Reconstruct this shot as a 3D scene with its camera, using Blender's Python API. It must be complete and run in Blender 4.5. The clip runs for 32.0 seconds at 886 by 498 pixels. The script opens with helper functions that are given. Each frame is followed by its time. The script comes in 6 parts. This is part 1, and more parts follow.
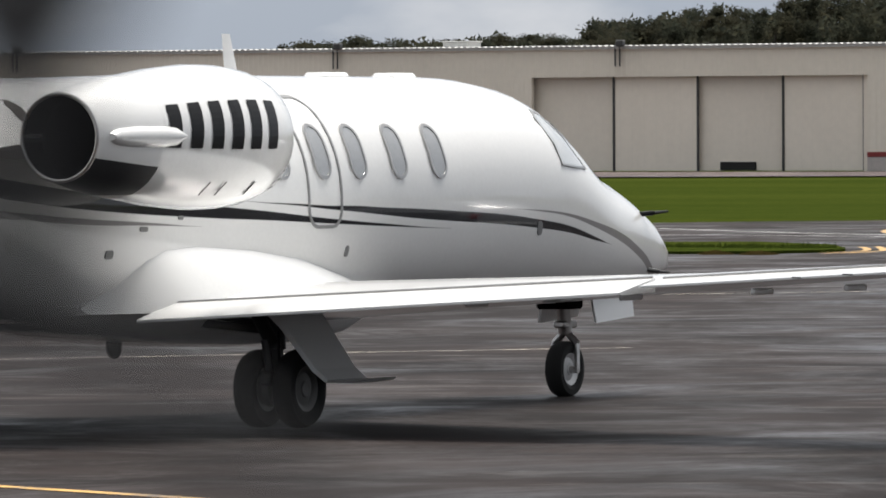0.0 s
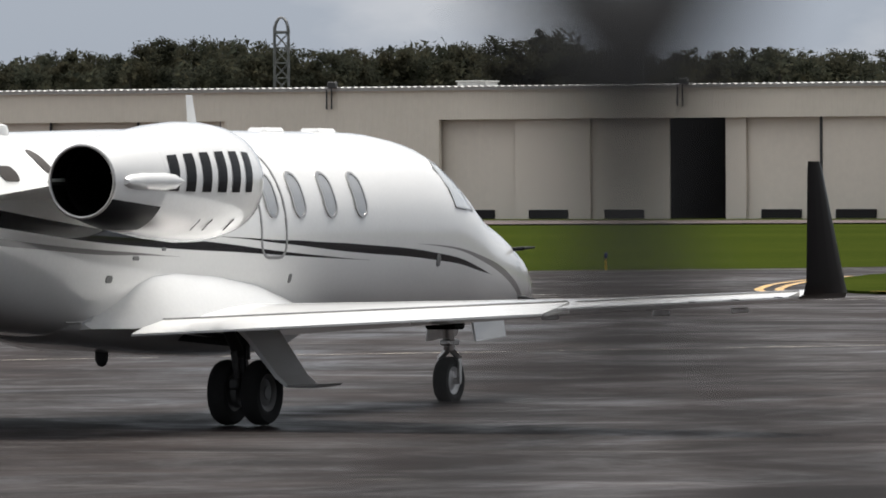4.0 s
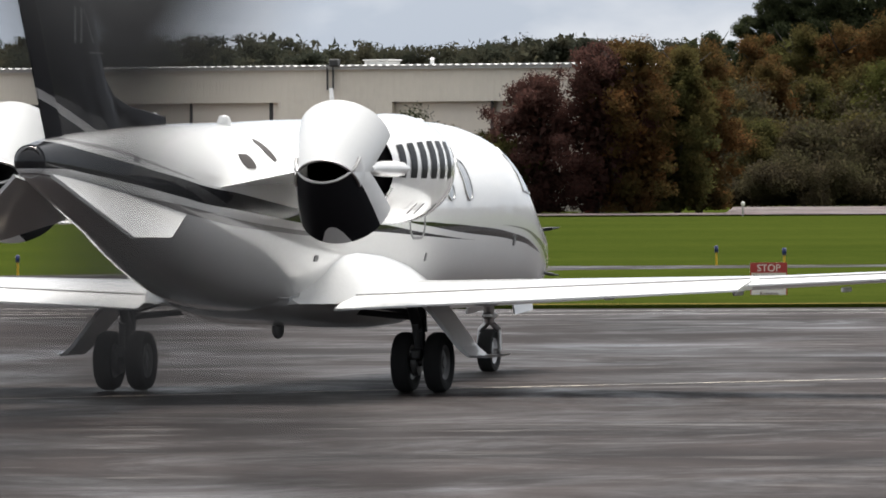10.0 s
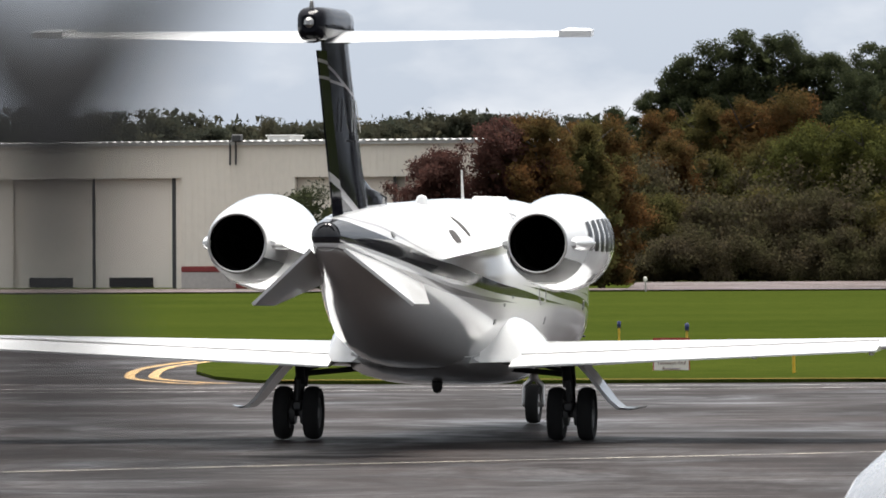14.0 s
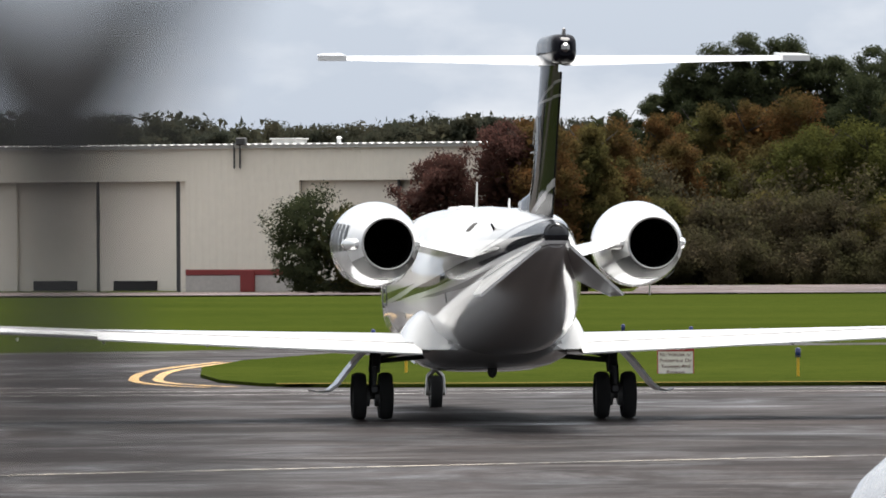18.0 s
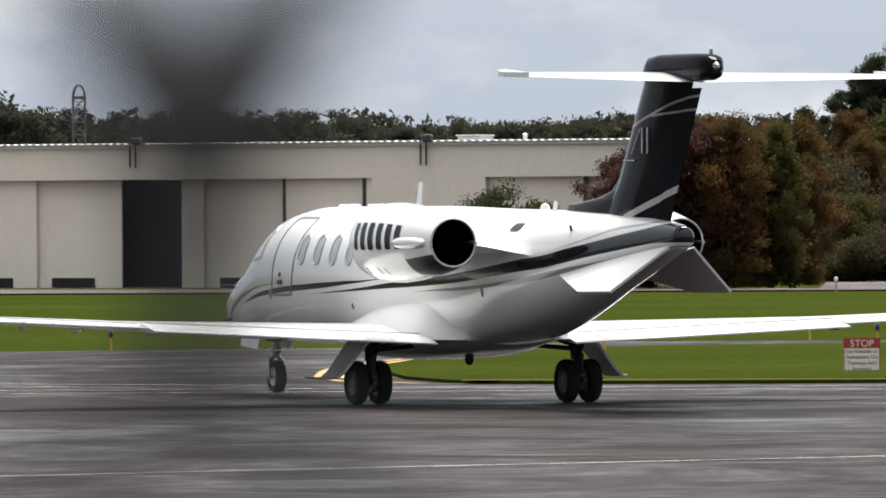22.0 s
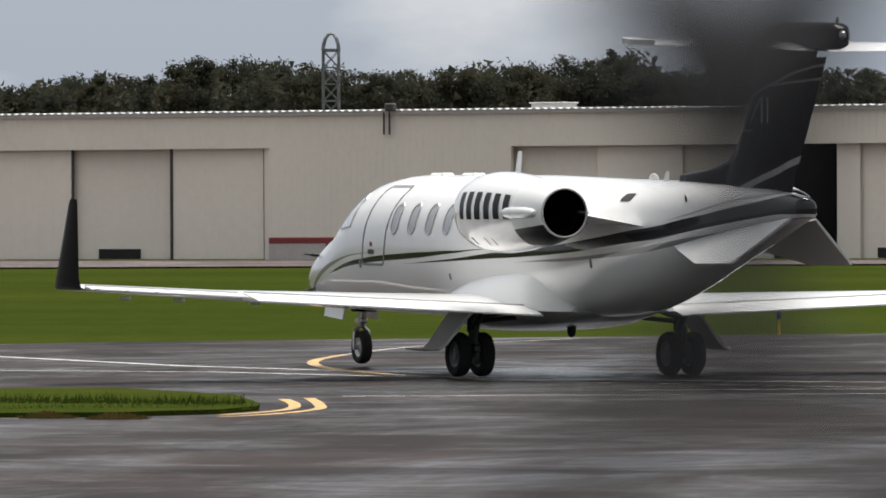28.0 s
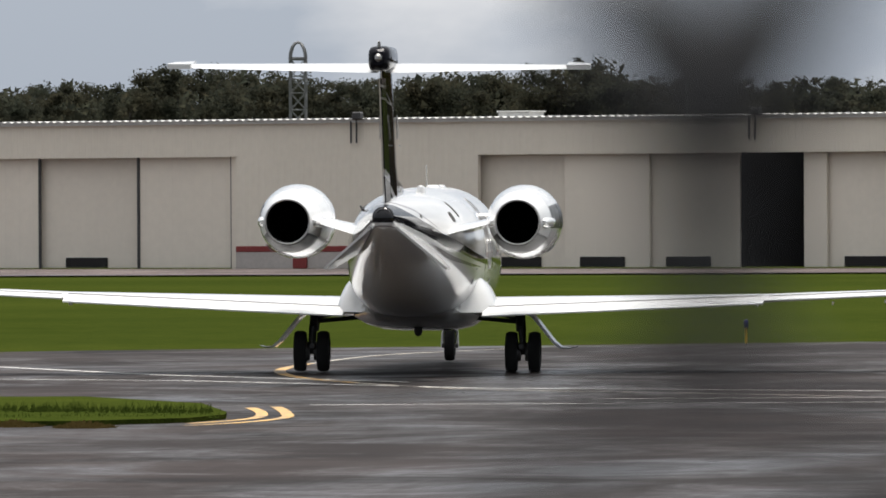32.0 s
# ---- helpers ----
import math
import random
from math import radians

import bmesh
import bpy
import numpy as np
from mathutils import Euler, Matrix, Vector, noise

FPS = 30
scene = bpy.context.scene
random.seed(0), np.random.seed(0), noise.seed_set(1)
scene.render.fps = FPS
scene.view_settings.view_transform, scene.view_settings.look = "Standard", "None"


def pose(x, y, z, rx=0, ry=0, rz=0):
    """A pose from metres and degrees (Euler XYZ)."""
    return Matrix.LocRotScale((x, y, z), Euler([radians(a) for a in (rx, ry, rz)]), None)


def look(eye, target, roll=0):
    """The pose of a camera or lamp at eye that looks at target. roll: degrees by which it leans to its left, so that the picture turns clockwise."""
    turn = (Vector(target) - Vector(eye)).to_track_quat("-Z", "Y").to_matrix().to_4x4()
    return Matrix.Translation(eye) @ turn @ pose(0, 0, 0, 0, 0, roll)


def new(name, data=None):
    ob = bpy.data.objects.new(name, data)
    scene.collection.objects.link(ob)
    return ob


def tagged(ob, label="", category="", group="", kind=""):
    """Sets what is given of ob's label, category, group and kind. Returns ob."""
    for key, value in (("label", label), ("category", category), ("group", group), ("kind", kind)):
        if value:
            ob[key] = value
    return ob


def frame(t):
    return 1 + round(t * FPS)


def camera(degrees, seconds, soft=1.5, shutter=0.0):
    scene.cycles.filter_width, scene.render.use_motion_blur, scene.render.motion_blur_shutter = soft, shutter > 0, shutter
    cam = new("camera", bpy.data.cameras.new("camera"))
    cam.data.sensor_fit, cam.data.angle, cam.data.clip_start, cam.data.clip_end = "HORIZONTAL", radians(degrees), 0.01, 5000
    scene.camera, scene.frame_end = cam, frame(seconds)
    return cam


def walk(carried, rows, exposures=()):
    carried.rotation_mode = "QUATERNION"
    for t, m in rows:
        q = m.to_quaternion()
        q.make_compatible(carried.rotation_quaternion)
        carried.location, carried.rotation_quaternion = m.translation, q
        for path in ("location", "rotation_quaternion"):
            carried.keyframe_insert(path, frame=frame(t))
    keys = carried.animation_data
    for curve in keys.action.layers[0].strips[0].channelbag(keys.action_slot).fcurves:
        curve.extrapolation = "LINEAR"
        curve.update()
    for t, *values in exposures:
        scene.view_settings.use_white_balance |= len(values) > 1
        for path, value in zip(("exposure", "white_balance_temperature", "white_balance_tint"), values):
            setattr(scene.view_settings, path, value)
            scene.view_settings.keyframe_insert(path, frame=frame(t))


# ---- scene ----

cam = camera(6.169, 32.0, soft=1.7)
EYE = 2.09
PAN = [  # seconds, east, north, heading to the east of north, tilt
    (0.0, 4.200, -33.00, -8.418, -0.835), (0.5, 4.200, -33.00, -7.717, -0.799), (1.0, 4.200, -33.00, -7.020, -0.725),
    (1.5, 4.200, -33.00, -6.477, -0.653), (2.0, 4.200, -33.00, -5.968, -0.588), (2.5, 4.200, -33.00, -5.560, -0.561),
    (4.5, 1.595, -11.35, -3.510, -0.530), (5.0, -0.000, 0.00, -3.227, -0.564), (5.5, -0.000, 0.00, -2.742, -0.450),
    (6.0, -0.000, 0.00, -2.285, -0.363), (6.5, -0.000, 0.00, -1.598, -0.318), (7.0, -0.000, 0.00, -1.082, -0.344),
    (7.5, -0.000, 0.00, -0.719, -0.424), (8.0, -0.000, 0.00, -0.405, -0.536), (8.5, -0.000, 0.00, -0.051, -0.604),
    (9.0, -0.000, 0.00, 0.259, -0.633), (9.5, -0.000, 0.00, 0.609, -0.639), (10.0, -0.000, 0.00, 0.907, -0.607), (10.5, -0.000, 0.00, 1.074, -0.573),
    (11.0, -0.000, 0.00, 1.214, -0.558), (11.5, -0.000, 0.00, 1.237, -0.515), (12.0, -0.000, 0.00, 1.275, -0.462),
    (12.5, -0.000, 0.00, 1.382, -0.377), (13.0, -0.000, 0.00, 1.532, -0.222), (13.5, -0.000, 0.00, 1.588, -0.091),
    (14.0, -0.000, 0.00, 1.588, -0.085), (14.5, -0.000, 0.00, 1.573, -0.085), (15.0, -0.000, 0.00, 1.571, -0.082),
    (15.5, -0.000, 0.00, 1.565, -0.071), (17.5, -0.000, 0.00, 1.547, -0.061), (18.0, -0.000, 0.00, 1.559, -0.062),
    (18.5, -0.000, 0.00, 1.546, -0.057), (19.0, -0.000, 0.00, 1.546, -0.086), (19.5, -0.000, 0.00, 1.544, -0.081),
    (20.0, -0.000, 0.00, 1.546, -0.076), (20.5, -0.000, 0.00, 1.442, -0.053), (21.0, -0.000, 0.00, 1.114, -0.045),
    (21.5, -0.000, 0.00, 0.515, -0.046), (22.0, -0.000, 0.00, 0.261, -0.080), (22.5, -0.000, 0.00, -0.180, -0.143),
    (23.0, -0.000, 0.00, -0.462, -0.181), (23.5, -0.000, 0.00, -0.956, -0.243), (24.0, -0.000, 0.00, -1.326, -0.242),
    (24.5, -0.000, 0.00, -1.951, -0.221), (25.0, -0.000, 0.00, -2.393, -0.252), (25.5, -0.241, 3.93, -2.721, -0.283),
    (27.5, -1.221, 19.96, -3.894, -0.318), (28.0, -1.221, 19.96, -4.185, -0.285), (28.5, -1.221, 19.96, -4.219, -0.282),
    (29.0, -1.221, 19.96, -4.166, -0.305), (29.5, -1.221, 19.96, -4.149, -0.291), (30.0, -1.221, 19.96, -4.111, -0.292),
    (30.5, -1.221, 19.96, -4.051, -0.291), (31.0, -1.221, 19.96, -3.972, -0.284), (31.5, -1.221, 19.96, -3.967, -0.241),
    (32.0, -1.221, 19.96, -3.955, -0.226),
]


def aim(x, y, heading, tilt):
    # the lens slides a few millimetres sideways on its mount as it pans
    return pose(x - 0.002 * heading, y, EYE, 90 + tilt, 0, -heading) @ pose(0, 0, 0, 0, 0, -0.27)


# the film camera's own exposure drifts with what fills its picture
GAIN = [(0, 0.47), (3, 0.42), (5, 0.33), (6, 0.36), (8, 0.60), (10.5, 0.84), (12, 0.92), (15, 0.95), (20, 0.94), (21.1, 1.0), (23, 0.58), (24, 0.63), (25, 0.64), (28, 0.44), (32, 0.47)]
walk(cam, [(t, aim(x, y, a, b)) for t, x, y, a, b in PAN], GAIN)
# a small aperture, focused on the aircraft: the wire just before the lens melts away
cam.data.dof.use_dof = True
cam.data.dof.focus_distance = 110
cam.data.dof.aperture_fstop = 36

# ---- daylight: overcast, bright above ----
SUN_UP, SUN_TURN = 66, 15
world = bpy.data.worlds.new("sky")
scene.world = world
world.use_nodes = True
wt = world.node_tree
wn, wl = wt.nodes, wt.links
wn.clear()
w_out = wn.new("ShaderNodeOutputWorld")
w_bg = wn.new("ShaderNodeBackground")
w_sky = wn.new("ShaderNodeTexSky")
w_sky.sky_type = "NISHITA"
w_sky.sun_disc = False
w_sky.sun_elevation, w_sky.sun_rotation = radians(SUN_UP), radians(SUN_TURN)
w_sky.air_density, w_sky.dust_density, w_sky.ozone_density = 1.0, 3.0, 2.0
w_hs = wn.new("ShaderNodeHueSaturation")
w_hs.inputs["Saturation"].default_value = 0.5
w_hs.inputs["Value"].default_value = 0.1
# cloud cover: like any overcast sky three times brighter overhead than at the horizon
w_co = wn.new("ShaderNodeTexCoord")
w_ax = wn.new("ShaderNodeSeparateXYZ")
w_gr = wn.new("ShaderNodeValToRGB")
for e, (p, c) in zip([w_gr.color_ramp.elements[0], w_gr.color_ramp.elements[1], w_gr.color_ramp.elements.new(0.05), w_gr.color_ramp.elements.new(0.3)],
                     ((0.0, (0.395, 0.43, 0.49)), (1.0, (1.4, 1.36, 1.3)), (0.05, (0.395, 0.43, 0.49)), (0.3, (0.5, 0.505, 0.52)))):
    e.position, e.color = p, (*c, 1)
w_mp = wn.new("ShaderNodeMapping")
w_mp.inputs["Scale"].default_value = (1.0, 1.0, 2.2)
w_ns = wn.new("ShaderNodeTexNoise")
w_ns.inputs["Scale"].default_value = 21.0
w_ns.inputs["Detail"].default_value = 6.0
w_ns.inputs["Roughness"].default_value = 0.5
w_rp = wn.new("ShaderNodeValToRGB")
w_rp.color_ramp.elements[0].position, w_rp.color_ramp.elements[0].color = 0.49, (0.89, 0.92, 0.95, 1)
w_rp.color_ramp.elements[1].position, w_rp.color_ramp.elements[1].color = 0.7, (1.46, 1.39, 1.3, 1)
w_mx = wn.new("ShaderNodeMix")
w_mx.data_type, w_mx.blend_type = "RGBA", "MULTIPLY"
w_mx.inputs[0].default_value = 1.0
w_ov = wn.new("ShaderNodeMix")
w_ov.data_type = "RGBA"
w_ov.inputs[0].default_value = 0.8
wl.new(w_sky.outputs[0], w_hs.inputs["Color"])
wl.new(w_co.outputs["Generated"], w_ax.inputs[0])
wl.new(w_ax.outputs[2], w_gr.inputs[0])
wl.new(w_co.outputs["Generated"], w_mp.inputs[0])
wl.new(w_mp.outputs[0], w_ns.inputs["Vector"])
wl.new(w_ns.outputs["Fac"], w_rp.inputs[0])
wl.new(w_hs.outputs[0], w_ov.inputs[6])
wl.new(w_gr.outputs[0], w_ov.inputs[7])
# cloud brightens smoothly towards the hidden sun
w_dt = wn.new("ShaderNodeVectorMath")
w_dt.operation = "DOT_PRODUCT"
w_dt.inputs[1].default_value = (math.sin(radians(SUN_TURN)) * math.cos(radians(SUN_UP)), math.cos(radians(SUN_TURN)) * math.cos(radians(SUN_UP)), math.sin(radians(SUN_UP)))
w_mr = wn.new("ShaderNodeMapRange")
w_mr.inputs["From Min"].default_value, w_mr.inputs["From Max"].default_value = -1.0, 1.0
w_mr.inputs["To Min"].default_value, w_mr.inputs["To Max"].default_value = 0.55, 1.12
w_tw = wn.new("ShaderNodeMix")
w_tw.data_type, w_tw.blend_type = "RGBA", "MULTIPLY"
w_tw.inputs[0].default_value = 1.0
wl.new(w_co.outputs["Generated"], w_dt.inputs[0])
wl.new(w_dt.outputs["Value"], w_mr.inputs[0])
wl.new(w_ov.outputs[2], w_tw.inputs[6])
wl.new(w_mr.outputs[0], w_tw.inputs[7])
wl.new(w_tw.outputs[2], w_mx.inputs[6])
wl.new(w_rp.outputs[0], w_mx.inputs[7])
wl.new(w_mx.outputs[2], w_bg.inputs["Color"])
w_bg.inputs["Strength"].default_value = 1.0
wl.new(w_bg.outputs[0], w_out.inputs[0])

sun_data = bpy.data.lights.new("sun", "SUN")
sun_data.energy, sun_data.angle, sun_data.color = 4.2, radians(25), (1.0, 0.955, 0.9)
sun = new("sun", sun_data)
sa, se = radians(SUN_TURN), radians(SUN_UP)
sun.matrix_world = look((0, 0, 60), Vector((0, 0, 60)) - Vector((math.sin(sa) * math.cos(se), math.cos(sa) * math.cos(se), math.sin(se))))


# ---- materials ----
class Mat:
    """A node material with a principled surface and short calls for its textures."""

    def __init__(self, name, color=(0.5, 0.5, 0.5), rough=0.5, metal=0.0, coat=0.0, spec=0.5):
        self.m = bpy.data.materials.new(name)
        self.m.use_nodes = True
        self.n, self.l = self.m.node_tree.nodes, self.m.node_tree.links
        self.b = self.n["Principled BSDF"]
        self.b.inputs["Base Color"].default_value = (*color, 1)
        self.b.inputs["Roughness"].default_value = rough
        self.b.inputs["Metallic"].default_value = metal
        self.b.inputs["Coat Weight"].default_value = coat
        self.b.inputs["Coat Roughness"].default_value = 0.04
        self.b.inputs["Specular IOR Level"].default_value = spec
        self.m.diffuse_color = (*color, 1)

    def coord(self, scale=(1, 1, 1), which="Object"):
        c, m = self.n.new("ShaderNodeTexCoord"), self.n.new("ShaderNodeMapping")
        m.inputs["Scale"].default_value = scale
        self.l.new(c.outputs[which], m.inputs[0])
        return m.outputs[0]

    def noise(self, scale, detail=4, rough=0.55, stretch=(1, 1, 1), distort=0.0):
        t = self.n.new("ShaderNodeTexNoise")
        t.inputs["Scale"].default_value, t.inputs["Detail"].default_value = scale, detail
        t.inputs["Roughness"].default_value, t.inputs["Distortion"].default_value = rough, distort
        self.l.new(self.coord(stretch), t.inputs["Vector"])
        return t.outputs["Fac"]

    def ramp(self, fac, *stops):
        r = self.n.new("ShaderNodeValToRGB")
        e = r.color_ramp.elements
        while len(e) < len(stops):
            e.new(0.5)
        for s, (p, c) in zip(e, stops):
            s.position = p
            s.color = (c, c, c, 1) if isinstance(c, (int, float)) else (*c, 1)
        self.l.new(fac, r.inputs[0])
        return r.outputs[0]

    def mix(self, fac, a, b, blend="MIX"):
        x = self.n.new("ShaderNodeMix")
        x.data_type, x.blend_type = "RGBA", blend
        for k, v in ((0, fac), (6, a), (7, b)):
            if isinstance(v, (int, float)):
                x.inputs[k].default_value = v
            elif isinstance(v, tuple):
                x.inputs[k].default_value = (*v, 1)
            else:
                self.l.new(v, x.inputs[k])
        return x.outputs[2]

    def math(self, op, a, b=0.0):
        x = self.n.new("ShaderNodeMath")
        x.operation = op
        for k, v in ((0, a), (1, b)):
            if isinstance(v, (int, float)):
                x.inputs[k].default_value = v
            else:
                self.l.new(v, x.inputs[k])
        return x.outputs[0]

    def axes(self):
        c, s = self.n.new("ShaderNodeTexCoord"), self.n.new("ShaderNodeSeparateXYZ")
        self.l.new(c.outputs["Object"], s.inputs[0])
        return s.outputs[0], s.outputs[1], s.outputs[2]

    def curve(self, value, points, lo, hi, top):
        """A smooth function of one value: points of (value, result), results from 0 to top."""
        f = self.n.new("ShaderNodeFloatCurve")
        c = f.mapping.curves[0]
        pts = sorted(((p - lo) / (hi - lo), q / top) for p, q in points)
        c.points[0].location, c.points[1].location = pts[0], pts[-1]
        for q in pts[1:-1]:
            c.points.new(*q)
        f.mapping.update()
        self.l.new(self.math("MULTIPLY", self.math("SUBTRACT", value, lo), 1 / (hi - lo)), f.inputs["Value"])
        return self.math("MULTIPLY", f.outputs[0], top)

    def color(self, out):
        self.l.new(out, self.b.inputs["Base Color"])
        return self

    def rough(self, out):
        self.l.new(out, self.b.inputs["Roughness"])
        return self

    def bump(self, fac, strength=0.3, distance=0.01):
        x = self.n.new("ShaderNodeBump")
        x.inputs["Strength"].default_value, x.inputs["Distance"].default_value = strength, distance
        self.l.new(fac, x.inputs["Height"])
        self.l.new(x.outputs[0], self.b.inputs["Normal"])
        return self

    def per_object(self, fac):
        o = self.n.new("ShaderNodeObjectInfo")
        return self.math("MULTIPLY", o.outputs["Random"], fac)

    def per_island(self):
        return self.n.new("ShaderNodeNewGeometry").outputs["Random Per Island"]


def plain(name, color, rough=0.5, metal=0.0, coat=0.0, vary=0.12, scale=6.0):
    """A plain surface with slight dirt at two scales."""
    k = Mat(name, color, rough, metal, coat)
    dirt = k.mix(0.5, k.noise(scale, 5), k.noise(scale * 9, 3))
    lo, hi = tuple(c * (1 - vary) for c in color), tuple(min(1, c * (1 + vary)) for c in color)
    k.color(k.ramp(dirt, (0.3, lo), (0.7, hi)))
    k.rough(k.ramp(dirt, (0.3, max(0.03, rough - 0.06)), (0.7, min(1, rough + 0.08))))
    return k.m


def livery():
    """White gloss paint with the swept black and grey bands along the fuselage."""
    k = Mat("white_gloss_paint", (0.8, 0.8, 0.79), 0.45, 0, 1.0, 0.3)
    k.b.inputs["Coat Roughness"].default_value = 0.05
    k.b.inputs["Coat IOR"].default_value = 1.45
    x, y, z = k.axes()

    def band(mid, half, lo, hi, soft=0.006):
        c = k.curve(x, mid, -8, 10, 3)
        h = k.curve(x, half, -8, 10, 0.5)
        d = k.math("SUBTRACT", h, k.math("ABSOLUTE", k.math("SUBTRACT", z, c)))
        m = k.math("MULTIPLY", d, 1 / soft)
        inside = k.math("MULTIPLY", k.math("GREATER_THAN", x, lo), k.math("LESS_THAN", x, hi))
        clamp = k.n.new("ShaderNodeClamp")
        k.l.new(m, clamp.inputs[0])
        return k.math("MULTIPLY", clamp.outputs[0], inside)

    main = band([(-8, 2.17), (-6.7, 2.165), (-6.35, 2.145), (-5.95, 2.095), (-5.4, 2.028), (-4.8, 1.95), (-4.2, 1.87), (-3.7, 1.8), (-3.15, 1.752), (-2.5, 1.685), (-1.9, 1.625), (-1.2, 1.572), (0, 1.512), (0.85, 1.475), (1.73, 1.43), (2.63, 1.39), (3.6, 1.355), (10, 1.3)],
                [(-8, 0.14), (-6.7, 0.13), (-6.35, 0.115), (-5.95, 0.102), (-5.4, 0.094), (-4.8, 0.086), (-4.2, 0.084), (-3.7, 0.08), (-3.15, 0.077), (-2.5, 0.07), (-1.9, 0.065), (-1.2, 0.057), (0, 0.047), (0.85, 0.035), (1.73, 0.021), (2.63, 0.012), (3.6, 0.003), (10, 0)], -8, 3.6)
    front = band([(-8, 1.6), (0.3, 1.59), (0.83, 1.567), (1.28, 1.55), (1.72, 1.527), (2.16, 1.512), (2.6, 1.49), (3.06, 1.47), (3.53, 1.45), (4.5, 1.41), (5.04, 1.375), (5.6, 1.33), (6.22, 1.245), (6.6, 1.195), (10, 0.8)],
                [(-8, 0), (0.3, 0.003), (0.83, 0.006), (1.28, 0.01), (1.72, 0.016), (2.16, 0.025), (2.6, 0.031), (3.06, 0.039), (3.53, 0.041), (4.5, 0.04), (5.04, 0.036), (5.6, 0.03), (6.22, 0.016), (6.6, 0.003), (10, 0)], 0.3, 6.6)
    grey1 = band([(-8, 2.1), (-6.45, 1.967), (-5.9, 1.903), (-5.35, 1.825), (-4.75, 1.752), (-4.1, 1.68), (-3.15, 1.565), (-2.3, 1.5), (-1.5, 1.455), (-0.8, 1.435), (-0.1, 1.41), (10, 1.3)],
                [(-8, 0.01), (-6.45, 0.012), (-5.9, 0.027), (-5.35, 0.03), (-4.75, 0.033), (-4.1, 0.036), (-3.15, 0.035), (-2.3, 0.025), (-1.5, 0.023), (-0.8, 0.013), (-0.1, 0.003), (10, 0)], -8, -0.1)
    grey2 = band([(-8, 1.6), (4.6, 1.49), (5.02, 1.475), (5.56, 1.44), (6.2, 1.355), (6.96, 1.23), (7.33, 1.145), (7.61, 1.07), (7.9, 0.97), (10, 0.3)],
                [(-8, 0), (4.6, 0.003), (5.02, 0.008), (5.56, 0.013), (6.2, 0.025), (6.96, 0.038), (7.33, 0.04), (7.61, 0.04), (7.9, 0.04), (10, 0.04)], 4.6, 9)
    grey3 = band([(-8, 2.55), (-5.9, 2.255), (-5.35, 2.2), (-4.75, 2.09), (-4.2, 1.99), (-3.8, 1.93), (10, 1.5)],
                [(-8, 0.02), (-5.9, 0.02), (-5.35, 0.02), (-4.75, 0.016), (-4.2, 0.011), (-3.8, 0.004), (10, 0)], -8, -3.8)
    dirt = k.mix(0.5, k.noise(2.5, 5, 0.6, (0.4, 1, 1)), k.noise(30, 3))
    white = k.ramp(dirt, (0.25, (0.68, 0.68, 0.67)), (0.7, (0.75, 0.75, 0.74)))
    c = k.mix(grey1, white, (0.2, 0.19, 0.19))
    c = k.mix(grey2, c, (0.2, 0.19, 0.19))
    c = k.mix(grey3, c, (0.35, 0.34, 0.34))
    main = k.math("MAXIMUM", main, front)
    c = k.mix(main, c, (0.009, 0.009, 0.011))
    k.color(c)
    dirt = k.mix(0.5, dirt, k.noise(12, 4))
    k.l.new(k.mix(main, (0.25, 0.25, 0.25), (0.02, 0.02, 0.02)), k.b.inputs["Specular IOR Level"])
    k.rough(k.ramp(dirt, (0.3, 0.4), (0.75, 0.5)))
    return k.m


def nacelle_paint():
    """White paint with the black flash low on the engine cowl."""
    k = Mat("white_cowl_paint", (0.8, 0.8, 0.79), 0.4, 0, 1.0, 0.3)
    k.b.inputs["Coat IOR"].default_value = 1.45
    x, y, z = k.axes()
    dirt = k.mix(0.5, k.noise(3, 5), k.noise(30, 3))
    white = k.ramp(dirt, (0.25, (0.68, 0.68, 0.67)), (0.7, (0.75, 0.75, 0.74)))
    c = k.curve(x, [(-4, 1.79), (-3, 1.79), (-2.2, 1.74), (-1.2, 1.7), (1, 1.68)], -4, 1, 3)
    d = k.math("SUBTRACT", 0.11, k.math("ABSOLUTE", k.math("SUBTRACT", z, c)))
    m = k.math("MULTIPLY", k.math("GREATER_THAN", d, 0.0), k.math("LESS_THAN", x, -2.43))
    k.color(k.mix(m, white, (0.012, 0.012, 0.014)))
    k.rough(k.ramp(dirt, (0.3, 0.16), (0.75, 0.3)))
    return k.m


def fin_paint():
    """Black gloss with two pale swept lines."""
    k = Mat("black_gloss_paint", (0.008, 0.008, 0.01), 0.06, 0, 0.0, 0.035)
    x, y, z = k.axes()

    def line(points, half, fore=-3.0):
        d = k.math("SUBTRACT", z, k.curve(x, points, -8, -3, 5))
        m = k.math("LESS_THAN", k.math("ABSOLUTE", d), half)
        return k.math("MULTIPLY", m, k.math("LESS_THAN", x, fore))

    c = k.ramp(k.noise(3, 4), (0.3, (0.008, 0.008, 0.011)), (0.7, (0.014, 0.014, 0.018)))
    c = k.mix(line([(-8, 3.02), (-6.55, 2.68), (-5.0, 2.3), (-3, 1.8)], 0.04), c, (0.42, 0.41, 0.41))
    c = k.mix(line([(-8, 3.8), (-7.2, 3.77), (-6.6, 3.71), (-5.95, 3.57), (-5.25, 3.42), (-3, 2.9)], 0.016), c, (0.3, 0.29, 0.29))
    c = k.mix(line([(-8, 3.63), (-7.1, 3.61), (-5.95, 3.55), (-3, 3.4)], 0.014, -5.9), c, (0.3, 0.29, 0.29))
    k.color(c)
    return k.m


